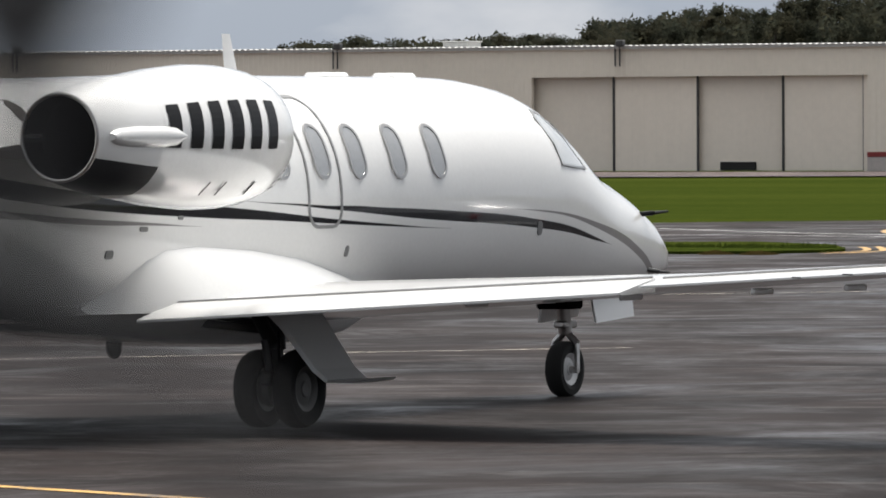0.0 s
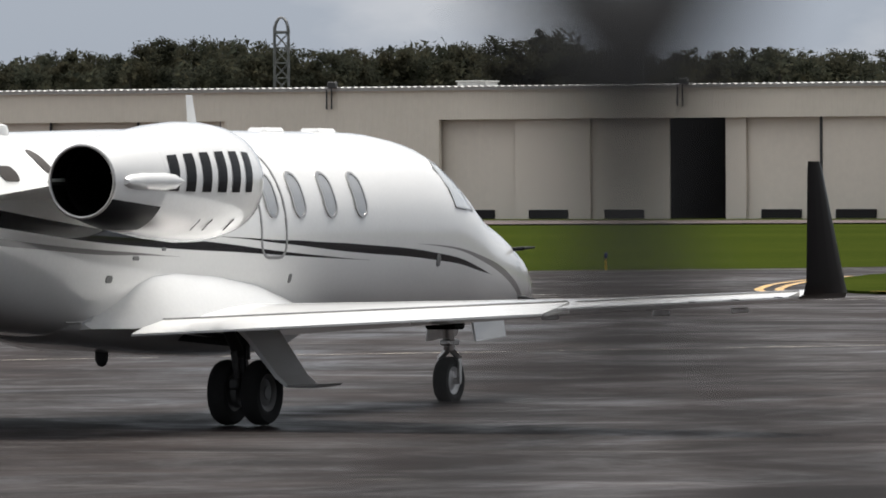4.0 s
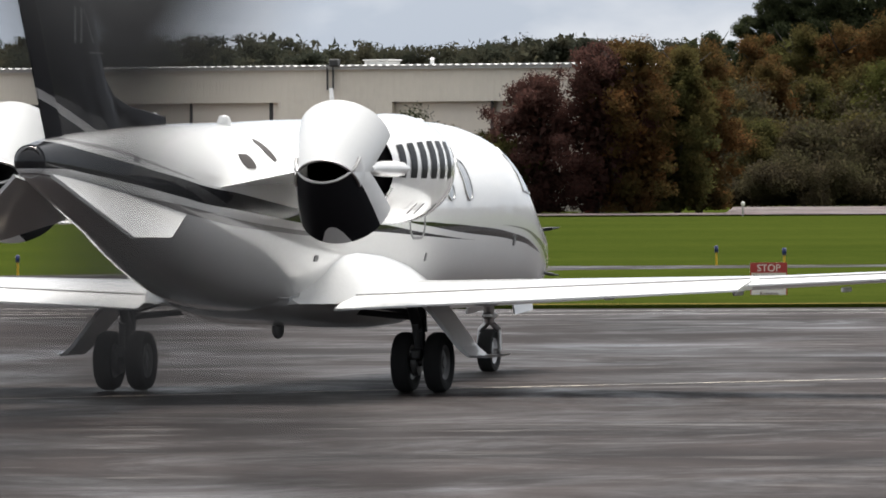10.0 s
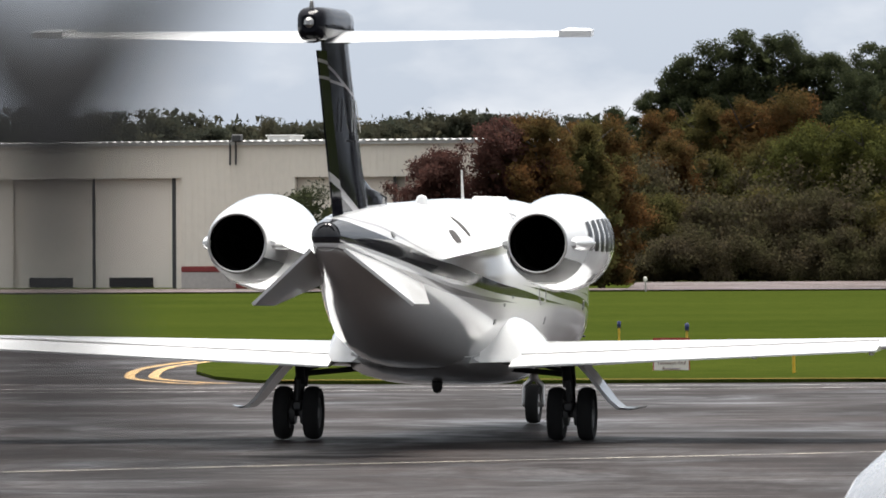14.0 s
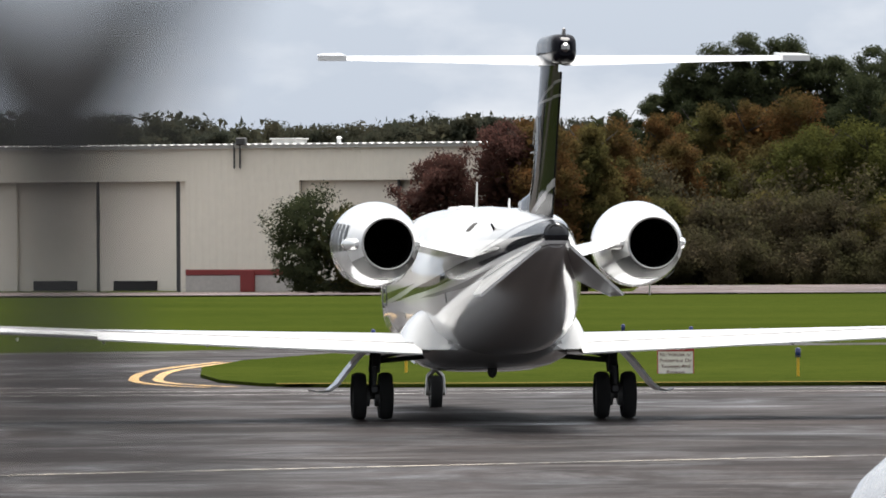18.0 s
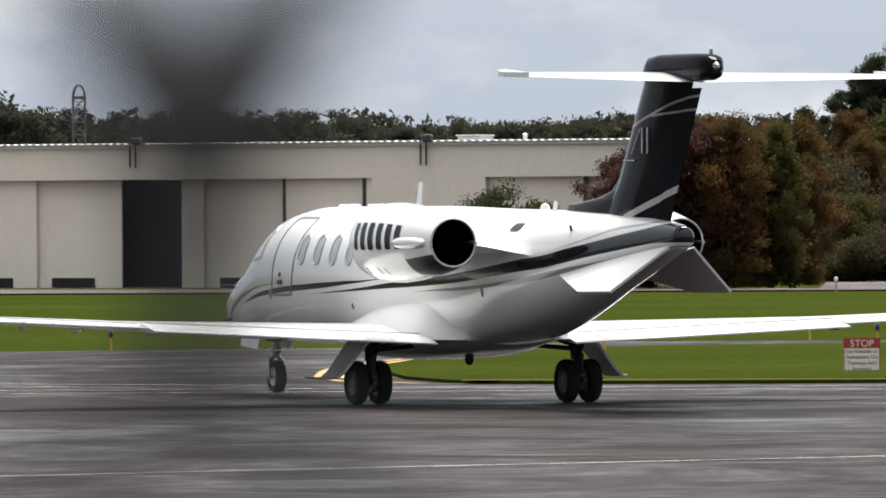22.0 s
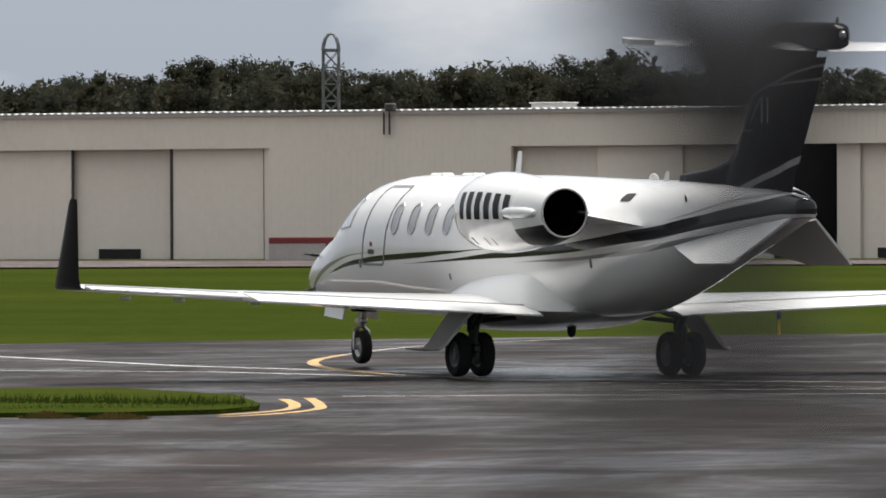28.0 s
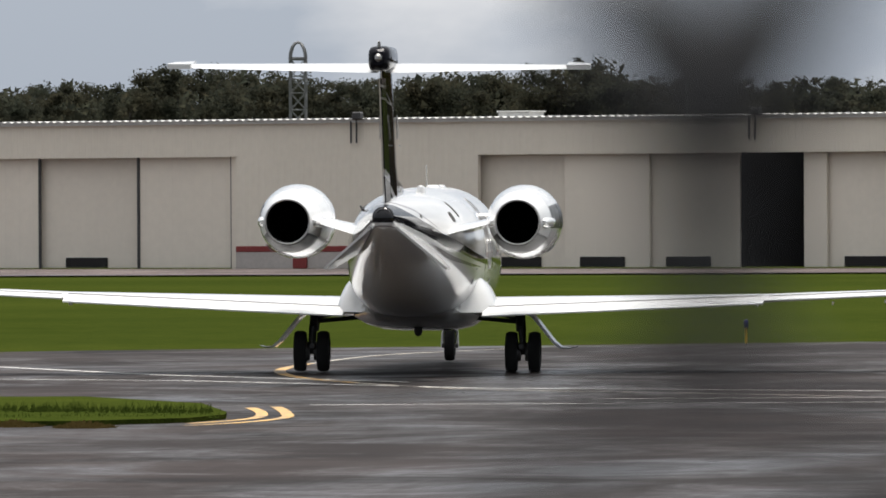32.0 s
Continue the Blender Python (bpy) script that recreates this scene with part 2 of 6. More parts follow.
M_BODY, M_COWL, M_FIN = livery(), nacelle_paint(), fin_paint()
M_WHITE = plain("white_paint", (0.7, 0.7, 0.69), 0.36, 0, 0.8, 0.02, 3)
M_BLACK = Mat("black_paint", (0.009, 0.009, 0.01), 0.3, 0, 0, 0.15).m
M_RIM = plain("dull_wheel_metal", (0.13, 0.128, 0.125), 0.5, 0.4)
M_BRIGHTRIM = plain("polished_wheel_metal", (0.5, 0.5, 0.5), 0.4, 0.3)
M_GREY = plain("grey_paint", (0.2, 0.2, 0.2), 0.35)
M_STEEL = plain("brushed_steel", (0.45, 0.44, 0.43), 0.32, 1.0)
M_DARKSTEEL = plain("dark_steel", (0.06, 0.06, 0.06), 0.5, 0.6)
# deepest black, for nozzles, reverser liners, mixer lobes and the nose gear bay
M_NEARBLACK = Mat("near_black_metal", (0.004, 0.004, 0.004), 0.9, 0, 0, 0.02).m
M_RUBBER = plain("tyre_rubber", (0.011, 0.011, 0.011), 0.95, 0, 0, 0.3, 20)
M_GLASS = plain("window_grey", (0.27, 0.28, 0.29), 0.12, 0.0, 0.8, 0.1, 8)
M_SCREEN = plain("windscreen_glass", (0.5, 0.52, 0.53), 0.06, 0.0, 1.0, 0.05, 3)
M_TINT = plain("tinted_glass", (0.03, 0.032, 0.035), 0.12, 0.0, 0.3, 0.1, 4)
M_LINE = plain("seam_grey", (0.16, 0.16, 0.16), 0.5)
M_VENT = plain("dark_brown_vent", (0.02, 0.014, 0.011), 0.6)
M_RED = plain("red_paint", (0.2, 0.022, 0.02), 0.5)


def hull(name, color, rough, grain, vary):
    k = Mat(name, color, rough)
    d = k.mix(0.45, k.noise(grain, 5, 0.6, (1, 1, 0.25)), k.noise(grain * 12, 3))
    r = k.per_object(0.06)
    col = k.ramp(d, (0.3, tuple(c * (1 - vary) for c in color)), (0.72, tuple(min(1, c * (1 + vary)) for c in color)))
    k.color(k.mix(r, col, (0.25, 0.24, 0.22)))
    k.bump(d, 0.15, 0.02)
    return k.m


M_SIDING = hull("cream_ribbed_siding", (0.72, 0.665, 0.57), 0.55, 0.25, 0.06)
M_DOOR = hull("cream_door_panel", (0.74, 0.68, 0.585), 0.55, 0.3, 0.06)
M_ROOF = hull("pale_roof_metal", (0.486, 0.486, 0.472), 0.5, 0.4, 0.12)
M_BASE = hull("grey_block_base", (0.459, 0.419, 0.392), 0.8, 0.6, 0.15)
# near-black base colour stands in for shade inside the hangar and vents
M_UNLIT_INSIDE = plain("unlit_interior_tone", (0.015, 0.014, 0.014), 0.9)


def asphalt(name, tone, wet):
    """Asphalt with brownish dry patches, dark tyre-worn bands, shining damp streaks and painted pale glints."""
    k = Mat(name, (tone, tone, tone), 0.7, spec=0.3)
    big = k.noise(0.045, 7, 0.66, (1.0, 0.5, 1), 0.8)
    mid = k.noise(0.3, 7, 0.68, (1.3, 0.5, 1), 0.8)
    wetness = k.mix(0.5, k.noise(0.09, 8, 0.7, (1.0, 0.28, 1), 1.2), k.noise(0.6, 7, 0.7, (0.6, 0.5, 1), 0.8))
    fine = k.noise(9, 5, 0.6)
    streak = k.noise(0.5, 6, 0.6, (0.4, 0.6, 1), 1.2)
    blend = k.mix(0.5, k.mix(0.5, big, mid), streak)
    base = k.ramp(blend, (0.41, (tone * 0.48, tone * 0.33, tone * 0.31)), (0.5, (tone * 1.2, tone * 0.84, tone * 0.78)), (0.59, (tone * 2.6, tone * 1.95, tone * 1.82)))
    base = k.mix(0.3, base, k.ramp(fine, (0.3, tone * 0.5), (0.7, tone * 1.5)))
    # short pale glints of damp patches, painted into the base colour, scattered
    glints = k.math("MULTIPLY", k.ramp(k.noise(1.1, 5, 0.62, (0.4, 1.5, 1), 0.4), (0.58, 0.0), (0.625, 0.85)), k.ramp(k.noise(0.12, 3), (0.42, 0.0), (0.6, 1.0)))
    k.color(k.mix(glints, base, (tone * 4.6, tone * 4.2, tone * 4.0)))
    k.rough(k.ramp(wetness, (0.47, 0.66), (0.55, 0.46), (0.6, wet + 0.08), (0.66, wet)))
    k.l.new(k.ramp(wetness, (0.44, 0.03), (0.55, 0.075), (0.65, 0.16)), k.b.inputs["Specular IOR Level"])
    k.bump(k.mix(0.5, fine, mid), 0.35, 0.01)
    return k.m


M_APRON = asphalt("wet_asphalt", 0.015, 0.24)
M_RUNWAY = asphalt("old_runway_asphalt", 0.07, 0.4)


def lawn(name, a, b):
    k = Mat(name, a, 1.0, spec=0.0)
    d = k.mix(0.5, k.noise(0.06, 5, 0.6, (0.5, 1, 1)), k.noise(1.4, 5))
    k.color(k.ramp(k.mix(0.35, d, k.noise(14, 3)), (0.34, a), (0.66, b)))
    k.bump(k.noise(20, 3), 0.8, 0.04)
    return k.m


M_GRASS = lawn("mown_grass", (0.016, 0.0265, 0.0046), (0.044, 0.055, 0.0096))
M_BLADE = lawn("grass_blades", (0.0285, 0.0465, 0.0075), (0.054, 0.072, 0.0135))
M_DRY = lawn("dry_grass_edge", (0.09, 0.0675, 0.0225), (0.18, 0.128, 0.045))


def paint_line(name, color, worn=0.0):
    k = Mat(name, color, 0.5)
    w = k.mix(0.5, k.noise(1.1, 6, 0.7), k.noise(12, 4))
    k.color(k.ramp(w, (0.40 + worn, (0.06, 0.055, 0.052)), (0.52 + worn, color)))
    return k.m


M_YELLOW = paint_line("worn_yellow_paint", (0.52, 0.29, 0.05))
M_PALE = paint_line("worn_pale_paint", (0.5, 0.44, 0.35), 0.05)
M_WORNWHITE = paint_line("worn_white_paint", (0.6, 0.58, 0.55), -0.03)


def leaf(name, a, b, c, turn=None):
    """Leaves of mixed tones; turn is the tone of branches that have changed colour."""
    k = Mat(name, a, 0.8, spec=0.05)
    col = k.ramp(k.per_island(), (0.0, a), (0.55, b), (1.0, c))
    if turn:
        col = k.mix(k.ramp(k.noise(0.55, 4, 0.6), (0.42, 0.0), (0.62, 0.85)), col, turn)
    col = k.mix(k.ramp(k.noise(1.7, 4), (0.35, 0.0), (0.7, 0.35)), col, tuple(q * 0.65 for q in a))
    k.color(col)
    t, x = k.n.new("ShaderNodeBsdfTranslucent"), k.n.new("ShaderNodeMixShader")
    k.l.new(k.b.inputs["Base Color"].links[0].from_socket, t.inputs["Color"])
    x.inputs[0].default_value = 0.6
    k.l.new(k.b.outputs[0], x.inputs[1])
    k.l.new(t.outputs[0], x.inputs[2])
    k.l.new(x.outputs[0], k.n["Material Output"].inputs["Surface"])
    return k.m


M_LEAF_GREEN = leaf("green_leaves", (0.0311, 0.0384, 0.0207), (0.0393, 0.0466, 0.0228), (0.0497, 0.056, 0.0249))
M_LEAF_OLIVE = leaf("olive_leaves", (0.0497, 0.0518, 0.0186), (0.0601, 0.0601, 0.0207), (0.0725, 0.0683, 0.0238), (0.0808, 0.0601, 0.0217))
M_LEAF_YELLOW = leaf("yellow_green_leaves", (0.058, 0.0622, 0.0165), (0.0704, 0.0725, 0.0186), (0.085, 0.0808, 0.0207), (0.0518, 0.058, 0.0186))
M_LEAF_BROWN = leaf("brown_leaves", (0.0456, 0.0393, 0.0259), (0.057, 0.0466, 0.029), (0.0704, 0.0549, 0.029), (0.0518, 0.0518, 0.0228))
M_LEAF_RUST = leaf("rust_leaves", (0.0808, 0.0487, 0.0207), (0.1036, 0.0549, 0.0217), (0.1399, 0.0622, 0.0217), (0.0643, 0.057, 0.0197))
M_LEAF_WINE = leaf("wine_red_leaves", (0.0552, 0.0312, 0.0264), (0.0744, 0.0384, 0.0324), (0.108, 0.048, 0.0384))
M_LEAF_FAR = leaf("far_leaves", (0.036, 0.041, 0.031), (0.042, 0.047, 0.034), (0.05, 0.053, 0.036), (0.056, 0.05, 0.031))
M_BARK = plain("bark", (0.035, 0.029, 0.023), 0.9, 0, 0, 0.35, 5)
M_GALV = plain("galvanised_wire", (0.03, 0.03, 0.031), 0.75, 0.0)
M_BLUE = plain("blue_lens", (0.01, 0.018, 0.1), 0.2, 0, 0.5)
M_POSTYELLOW = plain("yellow_post_paint", (0.6, 0.36, 0.02), 0.5)
M_SIGNWHITE = plain("sign_white", (0.72, 0.68, 0.62), 0.5)
M_SIGNRED = plain("sign_red", (0.32, 0.025, 0.022), 0.5)


# ---- mesh tools ----
def part(name, bm, material, parent=None, label="", smooth=False):
    """Links a bmesh as one mesh object under a thing or under a part."""
    me = bpy.data.meshes.new(name)
    bmesh.ops.recalc_face_normals(bm, faces=bm.faces)
    bm.to_mesh(me)
    bm.free()
    me.materials.append(material)
    if smooth:
        for f in me.polygons:
            f.use_smooth = True
        me.set_sharp_from_angle(angle=radians(38))
    ob = new(name, me)
    ob.parent = parent
    return tagged(ob, label)


def thing(name, label, category, m=None, group="", kind=""):
    ob = new(name)
    ob.empty_display_size = 0.3
    if m is not None:
        ob.matrix_world = m
    return tagged(ob, label, category, group, kind)


def box(bm, x0, x1, y0, y1, z0, z1, bevel=0.0, m=None):
    made = bmesh.ops.create_cube(bm, size=1.0)["verts"]
    for v in made:
        v.co = Vector(((x0 + x1) / 2 + v.co.x * (x1 - x0), (y0 + y1) / 2 + v.co.y * (y1 - y0), (z0 + z1) / 2 + v.co.z * (z1 - z0)))
    if bevel:
        es = list({e for v in made for e in v.link_edges})
        made = bmesh.ops.bevel(bm, geom=es, offset=bevel, segments=1, affect="EDGES")["verts"]
    if m is not None:
        bmesh.ops.transform(bm, matrix=m, verts=list(set(made)))
    return made


def rod(bm, a, b, r0, r1=None, n=8, caps=True):
    a, b = Vector(a), Vector(b)
    r1 = r0 if r1 is None else r1
    q = (b - a).to_track_quat("Z", "Y")
    ring = []
    for p, r in ((a, r0), (b, r1)):
        ring.append([bm.verts.new(p + q @ Vector((r * math.cos(2 * math.pi * i / n), r * math.sin(2 * math.pi * i / n), 0))) for i in range(n)])
    for i in range(n):
        bm.faces.new((ring[0][i], ring[0][(i + 1) % n], ring[1][(i + 1) % n], ring[1][i]))
    if caps:
        bm.faces.new(ring[0][::-1])
        bm.faces.new(ring[1])


def loft(bm, rings, closed=True, cap0=True, cap1=True):
    """Skins a row of rings of points."""
    vs = [[bm.verts.new(p) for p in r] for r in rings]
    n = len(vs[0])
    for a, b in zip(vs, vs[1:]):
        for i in range(n if closed else n - 1):
            bm.faces.new((a[i], a[(i + 1) % n], b[(i + 1) % n], b[i]))
    if cap0:
        bm.faces.new(vs[0][::-1])
    if cap1:
        bm.faces.new(vs[-1])
    return vs


def turned(bm, profile, at, axis="x", n=28, a0=0.0, a1=2 * math.pi):
    """Turns a profile of (along, radius) about an axis through a point."""
    full = abs(a1 - a0 - 2 * math.pi) < 1e-6
    rings = []
    for s, r in profile:
        ring = []
        for i in range(n if full else n + 1):
            a = a0 + (a1 - a0) * i / n
            u, v = r * math.cos(a), r * math.sin(a)
            o = {"x": (s, u, v), "y": (u, s, v), "z": (u, v, s)}[axis]
            ring.append((at[0] + o[0], at[1] + o[1], at[2] + o[2]))
        rings.append(ring)
    loft(bm, rings, full, False, False)


def plate(bm, pts, thick, up=(0, 0, 1)):
    """A flat plate from its outline, with thickness."""
    off = Vector(up).normalized() * thick
    lo = [bm.verts.new(Vector(p) - off / 2) for p in pts]
    hi = [bm.verts.new(Vector(p) + off / 2) for p in pts]
    n = len(pts)
    bm.faces.new(lo[::-1])
    bm.faces.new(hi)
    for i in range(n):
        bm.faces.new((lo[i], lo[(i + 1) % n], hi[(i + 1) % n], hi[i]))


def spline(points):
    """A smooth function through (x, y) points, x rising."""
    xs, ys = np.array([p[0] for p in points], float), np.array([p[1] for p in points], float)
    g = np.gradient(ys, xs)
    d = np.diff(ys) / np.diff(xs)
    for i in range(1, len(xs) - 1):
        if d[i - 1] * d[i] <= 0:
            g[i] = 0

    def f(x):
        x = min(max(x, xs[0]), xs[-1])
        i = min(int(np.searchsorted(xs, x, side="right")) - 1, len(xs) - 2)
        w = xs[i + 1] - xs[i]
        t = (x - xs[i]) / w
        return float((2 * t**3 - 3 * t**2 + 1) * ys[i] + (t**3 - 2 * t**2 + t) * w * g[i] + (-2 * t**3 + 3 * t**2) * ys[i + 1] + (t**3 - t**2) * w * g[i + 1])

    return f


def sheet(bm, outline, z):
    f = bm.faces.new([bm.verts.new((x, y, z)) for x, y in outline])
    return f


def ribbon(bm, line, width, z):
    """A painted stripe of even width along a line on the ground."""
    pts = [Vector((x, y, 0)) for x, y in line]
    left, right = [], []
    for i, p in enumerate(pts):
        d = (pts[min(i + 1, len(pts) - 1)] - pts[max(i - 1, 0)]).normalized()
        n = Vector((-d.y, d.x, 0)) * width / 2
        left.append(bm.verts.new((p.x + n.x, p.y + n.y, z)))
        right.append(bm.verts.new((p.x - n.x, p.y - n.y, z)))
    for i in range(len(pts) - 1):
        bm.faces.new((left[i], left[i + 1], right[i + 1], right[i]))


def smooth_line(pts, n=10):
    """Rounds a line through its points."""
    out = []
    p = [Vector((*q, 0)) for q in pts]
    for i in range(len(p) - 1):
        a, b, c, d = p[max(i - 1, 0)], p[i], p[i + 1], p[min(i + 2, len(p) - 1)]
        for j in range(n):
            t = j / n
            v = 0.5 * (2 * b + (c - a) * t + (2 * a - 5 * b + 4 * c - d) * t**2 + (3 * b - a - 3 * c + d) * t**3)
            out.append((v.x, v.y))
    return out + [tuple(pts[-1])]


# ---- ground ----
def ground():
    bm = bmesh.new()
    sheet(bm, [(-2500, -400), (2500, -400), (2500, 4000), (-2500, 4000)], -0.06)
    tagged(part("ground", bm, M_GRASS), "open green grassland reaching the horizon", "ground", kind="structure")
    bm = bmesh.new()
    # the apron and the taxiway beyond it are one paved sheet
    sheet(bm, [(-400, -120), (400, -120), (400, 164), (4, 164), (-1, 156.5), (-8, 153), (-16, 149), (-22, 143), (-60, 142), (-400, 142)], 0.0)
    tagged(part("apron", bm, M_APRON), "wet dark asphalt apron with damp streaks and painted pale glints", "pavement", kind="structure")
    bm = bmesh.new()
    sheet(bm, [(-600, 318), (600, 318), (600, 371), (19, 371), (16.5, 328.5), (12, 332), (-600, 640)], 0.0)
    tagged(part("runway", bm, M_RUNWAY), "grey runway strip before the hangars", "runway", kind="structure")


def island(name, label, outline, rim):
    """A low grass island with a ragged edge of blades."""
    ob = thing(name, label, "grass island", kind="structure")
    bm = bmesh.new()
    rnd = random.Random(len(outline))
    lo = [bm.verts.new((x, y, 0.0)) for x, y in outline]
    hi = [bm.verts.new((x * 1.0, y, 0.05)) for x, y in outline]
    bm.faces.new(hi)
    for i in range(len(lo)):
        bm.faces.new((lo[i], lo[(i + 1) % len(lo)], hi[(i + 1) % len(lo)], hi[i]))
    part("turf", bm, M_GRASS, ob)
    bm = bmesh.new()
    for (x0, y0), (x1, y1), tall, count in rim:
        for _ in range(count):
            t = rnd.random()
            x, y = x0 + (x1 - x0) * t + rnd.uniform(-0.1, 0.1), y0 + (y1 - y0) * t + rnd.uniform(0.0, 1.2)
            h, w, a = tall * rnd.uniform(0.2, 1.1) * rnd.random(), 0.007, rnd.uniform(-0.5, 0.5)
            v = [bm.verts.new(q) for q in ((x - w, y, 0.03), (x + w, y, 0.03), (x + a * h, y + 0.03, 0.03 + h))]
            bm.faces.new(v)
    tagged(part("grass_blades", bm, M_BLADE, ob, "ragged rim of taller grass blades"), kind="stuff")
    if len(rim) > 1:
        return ob
    bm = bmesh.new()
    for (x0, y0), (x1, y1), tall, count in rim:
        ribbon(bm, [(x0 + (x1 - x0) * i / 12, y0 + (y1 - y0) * i / 12 - 0.25 + 0.12 * math.sin(i * 2.1)) for i in range(13)], 0.5, 0.055)
    part("dry_edge", bm, M_DRY, ob, "strip of dry straw-coloured grass")
    return ob


def grounds():
    ground()
    near = [(0.6, 118.0), (1.6, 116.8), (3.2, 116.4), (60, 116.0), (300, 114)]
    far = [(300, 172), (60, 160), (12, 157), (5, 154.6), (2.0, 149), (0.4, 141), (-0.3, 133), (-0.3, 126), (0.0, 121)]
    island("grass_island", "long green grass island beside the apron", near + far, [((0.8, 117.6), (14, 116.4), 0.06, 2200)])
    tip = [(-9.45, 106.0), (-9.35, 104.8), (-9.6, 103.4), (-10.6, 102.3), (-40, 99.5), (-40, 114), (-11.8, 113.6), (-10.1, 110.0)]
    island("grass_island", "small shaggy grass island at the taxiway mouth", tip, [((-9.45, 104.0), (-22, 101.4), 0.07, 5000), ((-9.6, 105), (-16, 108), 0.15, 5000)])
    # dry tufts of torn-up grass on the asphalt beside the island
    for x, y, r in ((-11.2, 101.95, 0.28), (-10.45, 101.5, 0.3)):
        bm = bmesh.new()
        rnd = random.Random(int(x * 100))
        for _ in range(160):
            a, q = rnd.uniform(0, 2 * math.pi), r * math.sqrt(rnd.random())
            px, py, h = x + q * math.cos(a), y + q * math.sin(a), 0.07 * (1.1 - q / r) + 0.015
            v = [bm.verts.new(p) for p in ((px - 0.03, py, 0.0), (px + 0.03, py, 0.0), (px + rnd.uniform(-0.08, 0.08), py, h))]
            bm.faces.new(v)
        tagged(part("dry_tuft", bm, M_DRY), "brown tuft of dead grass on the asphalt", "grass tuft", kind="stuff")
    # markings: thin painted sheets that lie on the asphalt
    def mark(name, label, lines, material, z=0.005):
        bm = bmesh.new()
        for line, width in lines:
            ribbon(bm, line, width, z)
        tagged(part(name, bm, material), label, "road marking", kind="structure")

    mark("taxi_line", "worn pale guide line painted across the apron", [([(-60, 35.4), (-30, 55.2), (-6.75, 70.4), (0.2, 75.0), (5.6, 78.4), (30, 94.5)], 0.13)], M_PALE)
    mark("taxi_line", "worn pale guide line on the near apron", [([(-39.22, 22.90), (-15.17, 38.42), (-10.76, 40.80), (-7.65, 43.19), (-5.45, 44.58)], 0.12)], M_PALE)
    mark("edge_line", "faded yellow edge line on the near apron", [([(-11.23, 20.60), (-8.24, 17.39), (-5.43, 14.38), (-4.55, 13.44), (-3.66, 12.48)], 0.15)], M_YELLOW)
    c1 = smooth_line([(14, 114.6), (3, 114.8), (0.2, 116.6), (-1.1, 121.0), (-1.3, 127), (-1.0, 134), (0.0, 142)])
    c2 = smooth_line([(14, 115.4), (3, 115.5), (0.6, 117.0), (-0.75, 121.2), (-0.92, 127), (-0.65, 134), (0.3, 142)])
    mark("curb_line", "double yellow line curving round the grass island", [(c1[22:], 0.16), (c2[22:], 0.16)], M_YELLOW)
    d1 = smooth_line([(-9.3, 110.2), (-8.95, 107.4), (-8.78, 105.1), (-9.15, 102.9), (-10.0, 101.5), (-12, 100.6)])
    d2 = smooth_line([(-9.55, 109.8), (-9.2, 107.3), (-9.08, 105.1), (-9.4, 103.4), (-10.1, 102.1), (-12, 101.2)])
    mark("curb_line", "double yellow line round the island tip", [(d1[:36], 0.13), (d2[:34], 0.13)], M_YELLOW)
    u = smooth_line([(-3, 114.5), (-5.6, 117.0), (-7.7, 119.0), (-9.2, 122.4), (-10.5, 126.8), (-11.2, 132.2), (-11.1, 138.6), (-10.5, 144.6), (-8.6, 150.6)])
    mark("centre_line", "yellow centre line looping into the taxiway", [(u[32:58], 0.16)], M_YELLOW)
    mark("centre_line", "pale centre line curving over the taxiway", [(u[:33], 0.13), (u[57:], 0.13)], M_PALE)
    mark("taxiway_lines", "worn white lines crossing the taxiway mouth", [([(-40, 158), (-16.4, 137.0), (-12.6, 128.8), (-8.8, 123.4)], 0.16), ([(-40, 128), (-15, 126.4), (-11.8, 124.8), (-7.6, 119.6), (-2, 117.0)], 0.14), ([(-6, 113.6), (2, 114.4), (30, 115.0)], 0.12), ([(-9, 111.0), (-2, 111.6), (12, 112.4)], 0.1)], M_WORNWHITE)


grounds()


# ---- hangar row ----
K_WALL, Y_WALL, H_ROOF, H_DOOR = -0.469, 339.3, 6.03, 4.57
WALL_TURN = math.degrees(math.atan(K_WALL))
STRETCH = math.sqrt(1 + K_WALL**2)
M_HANGAR = pose(0, Y_WALL, 0, 0, 0, WALL_TURN)


def along(u):
    return u * STRETCH


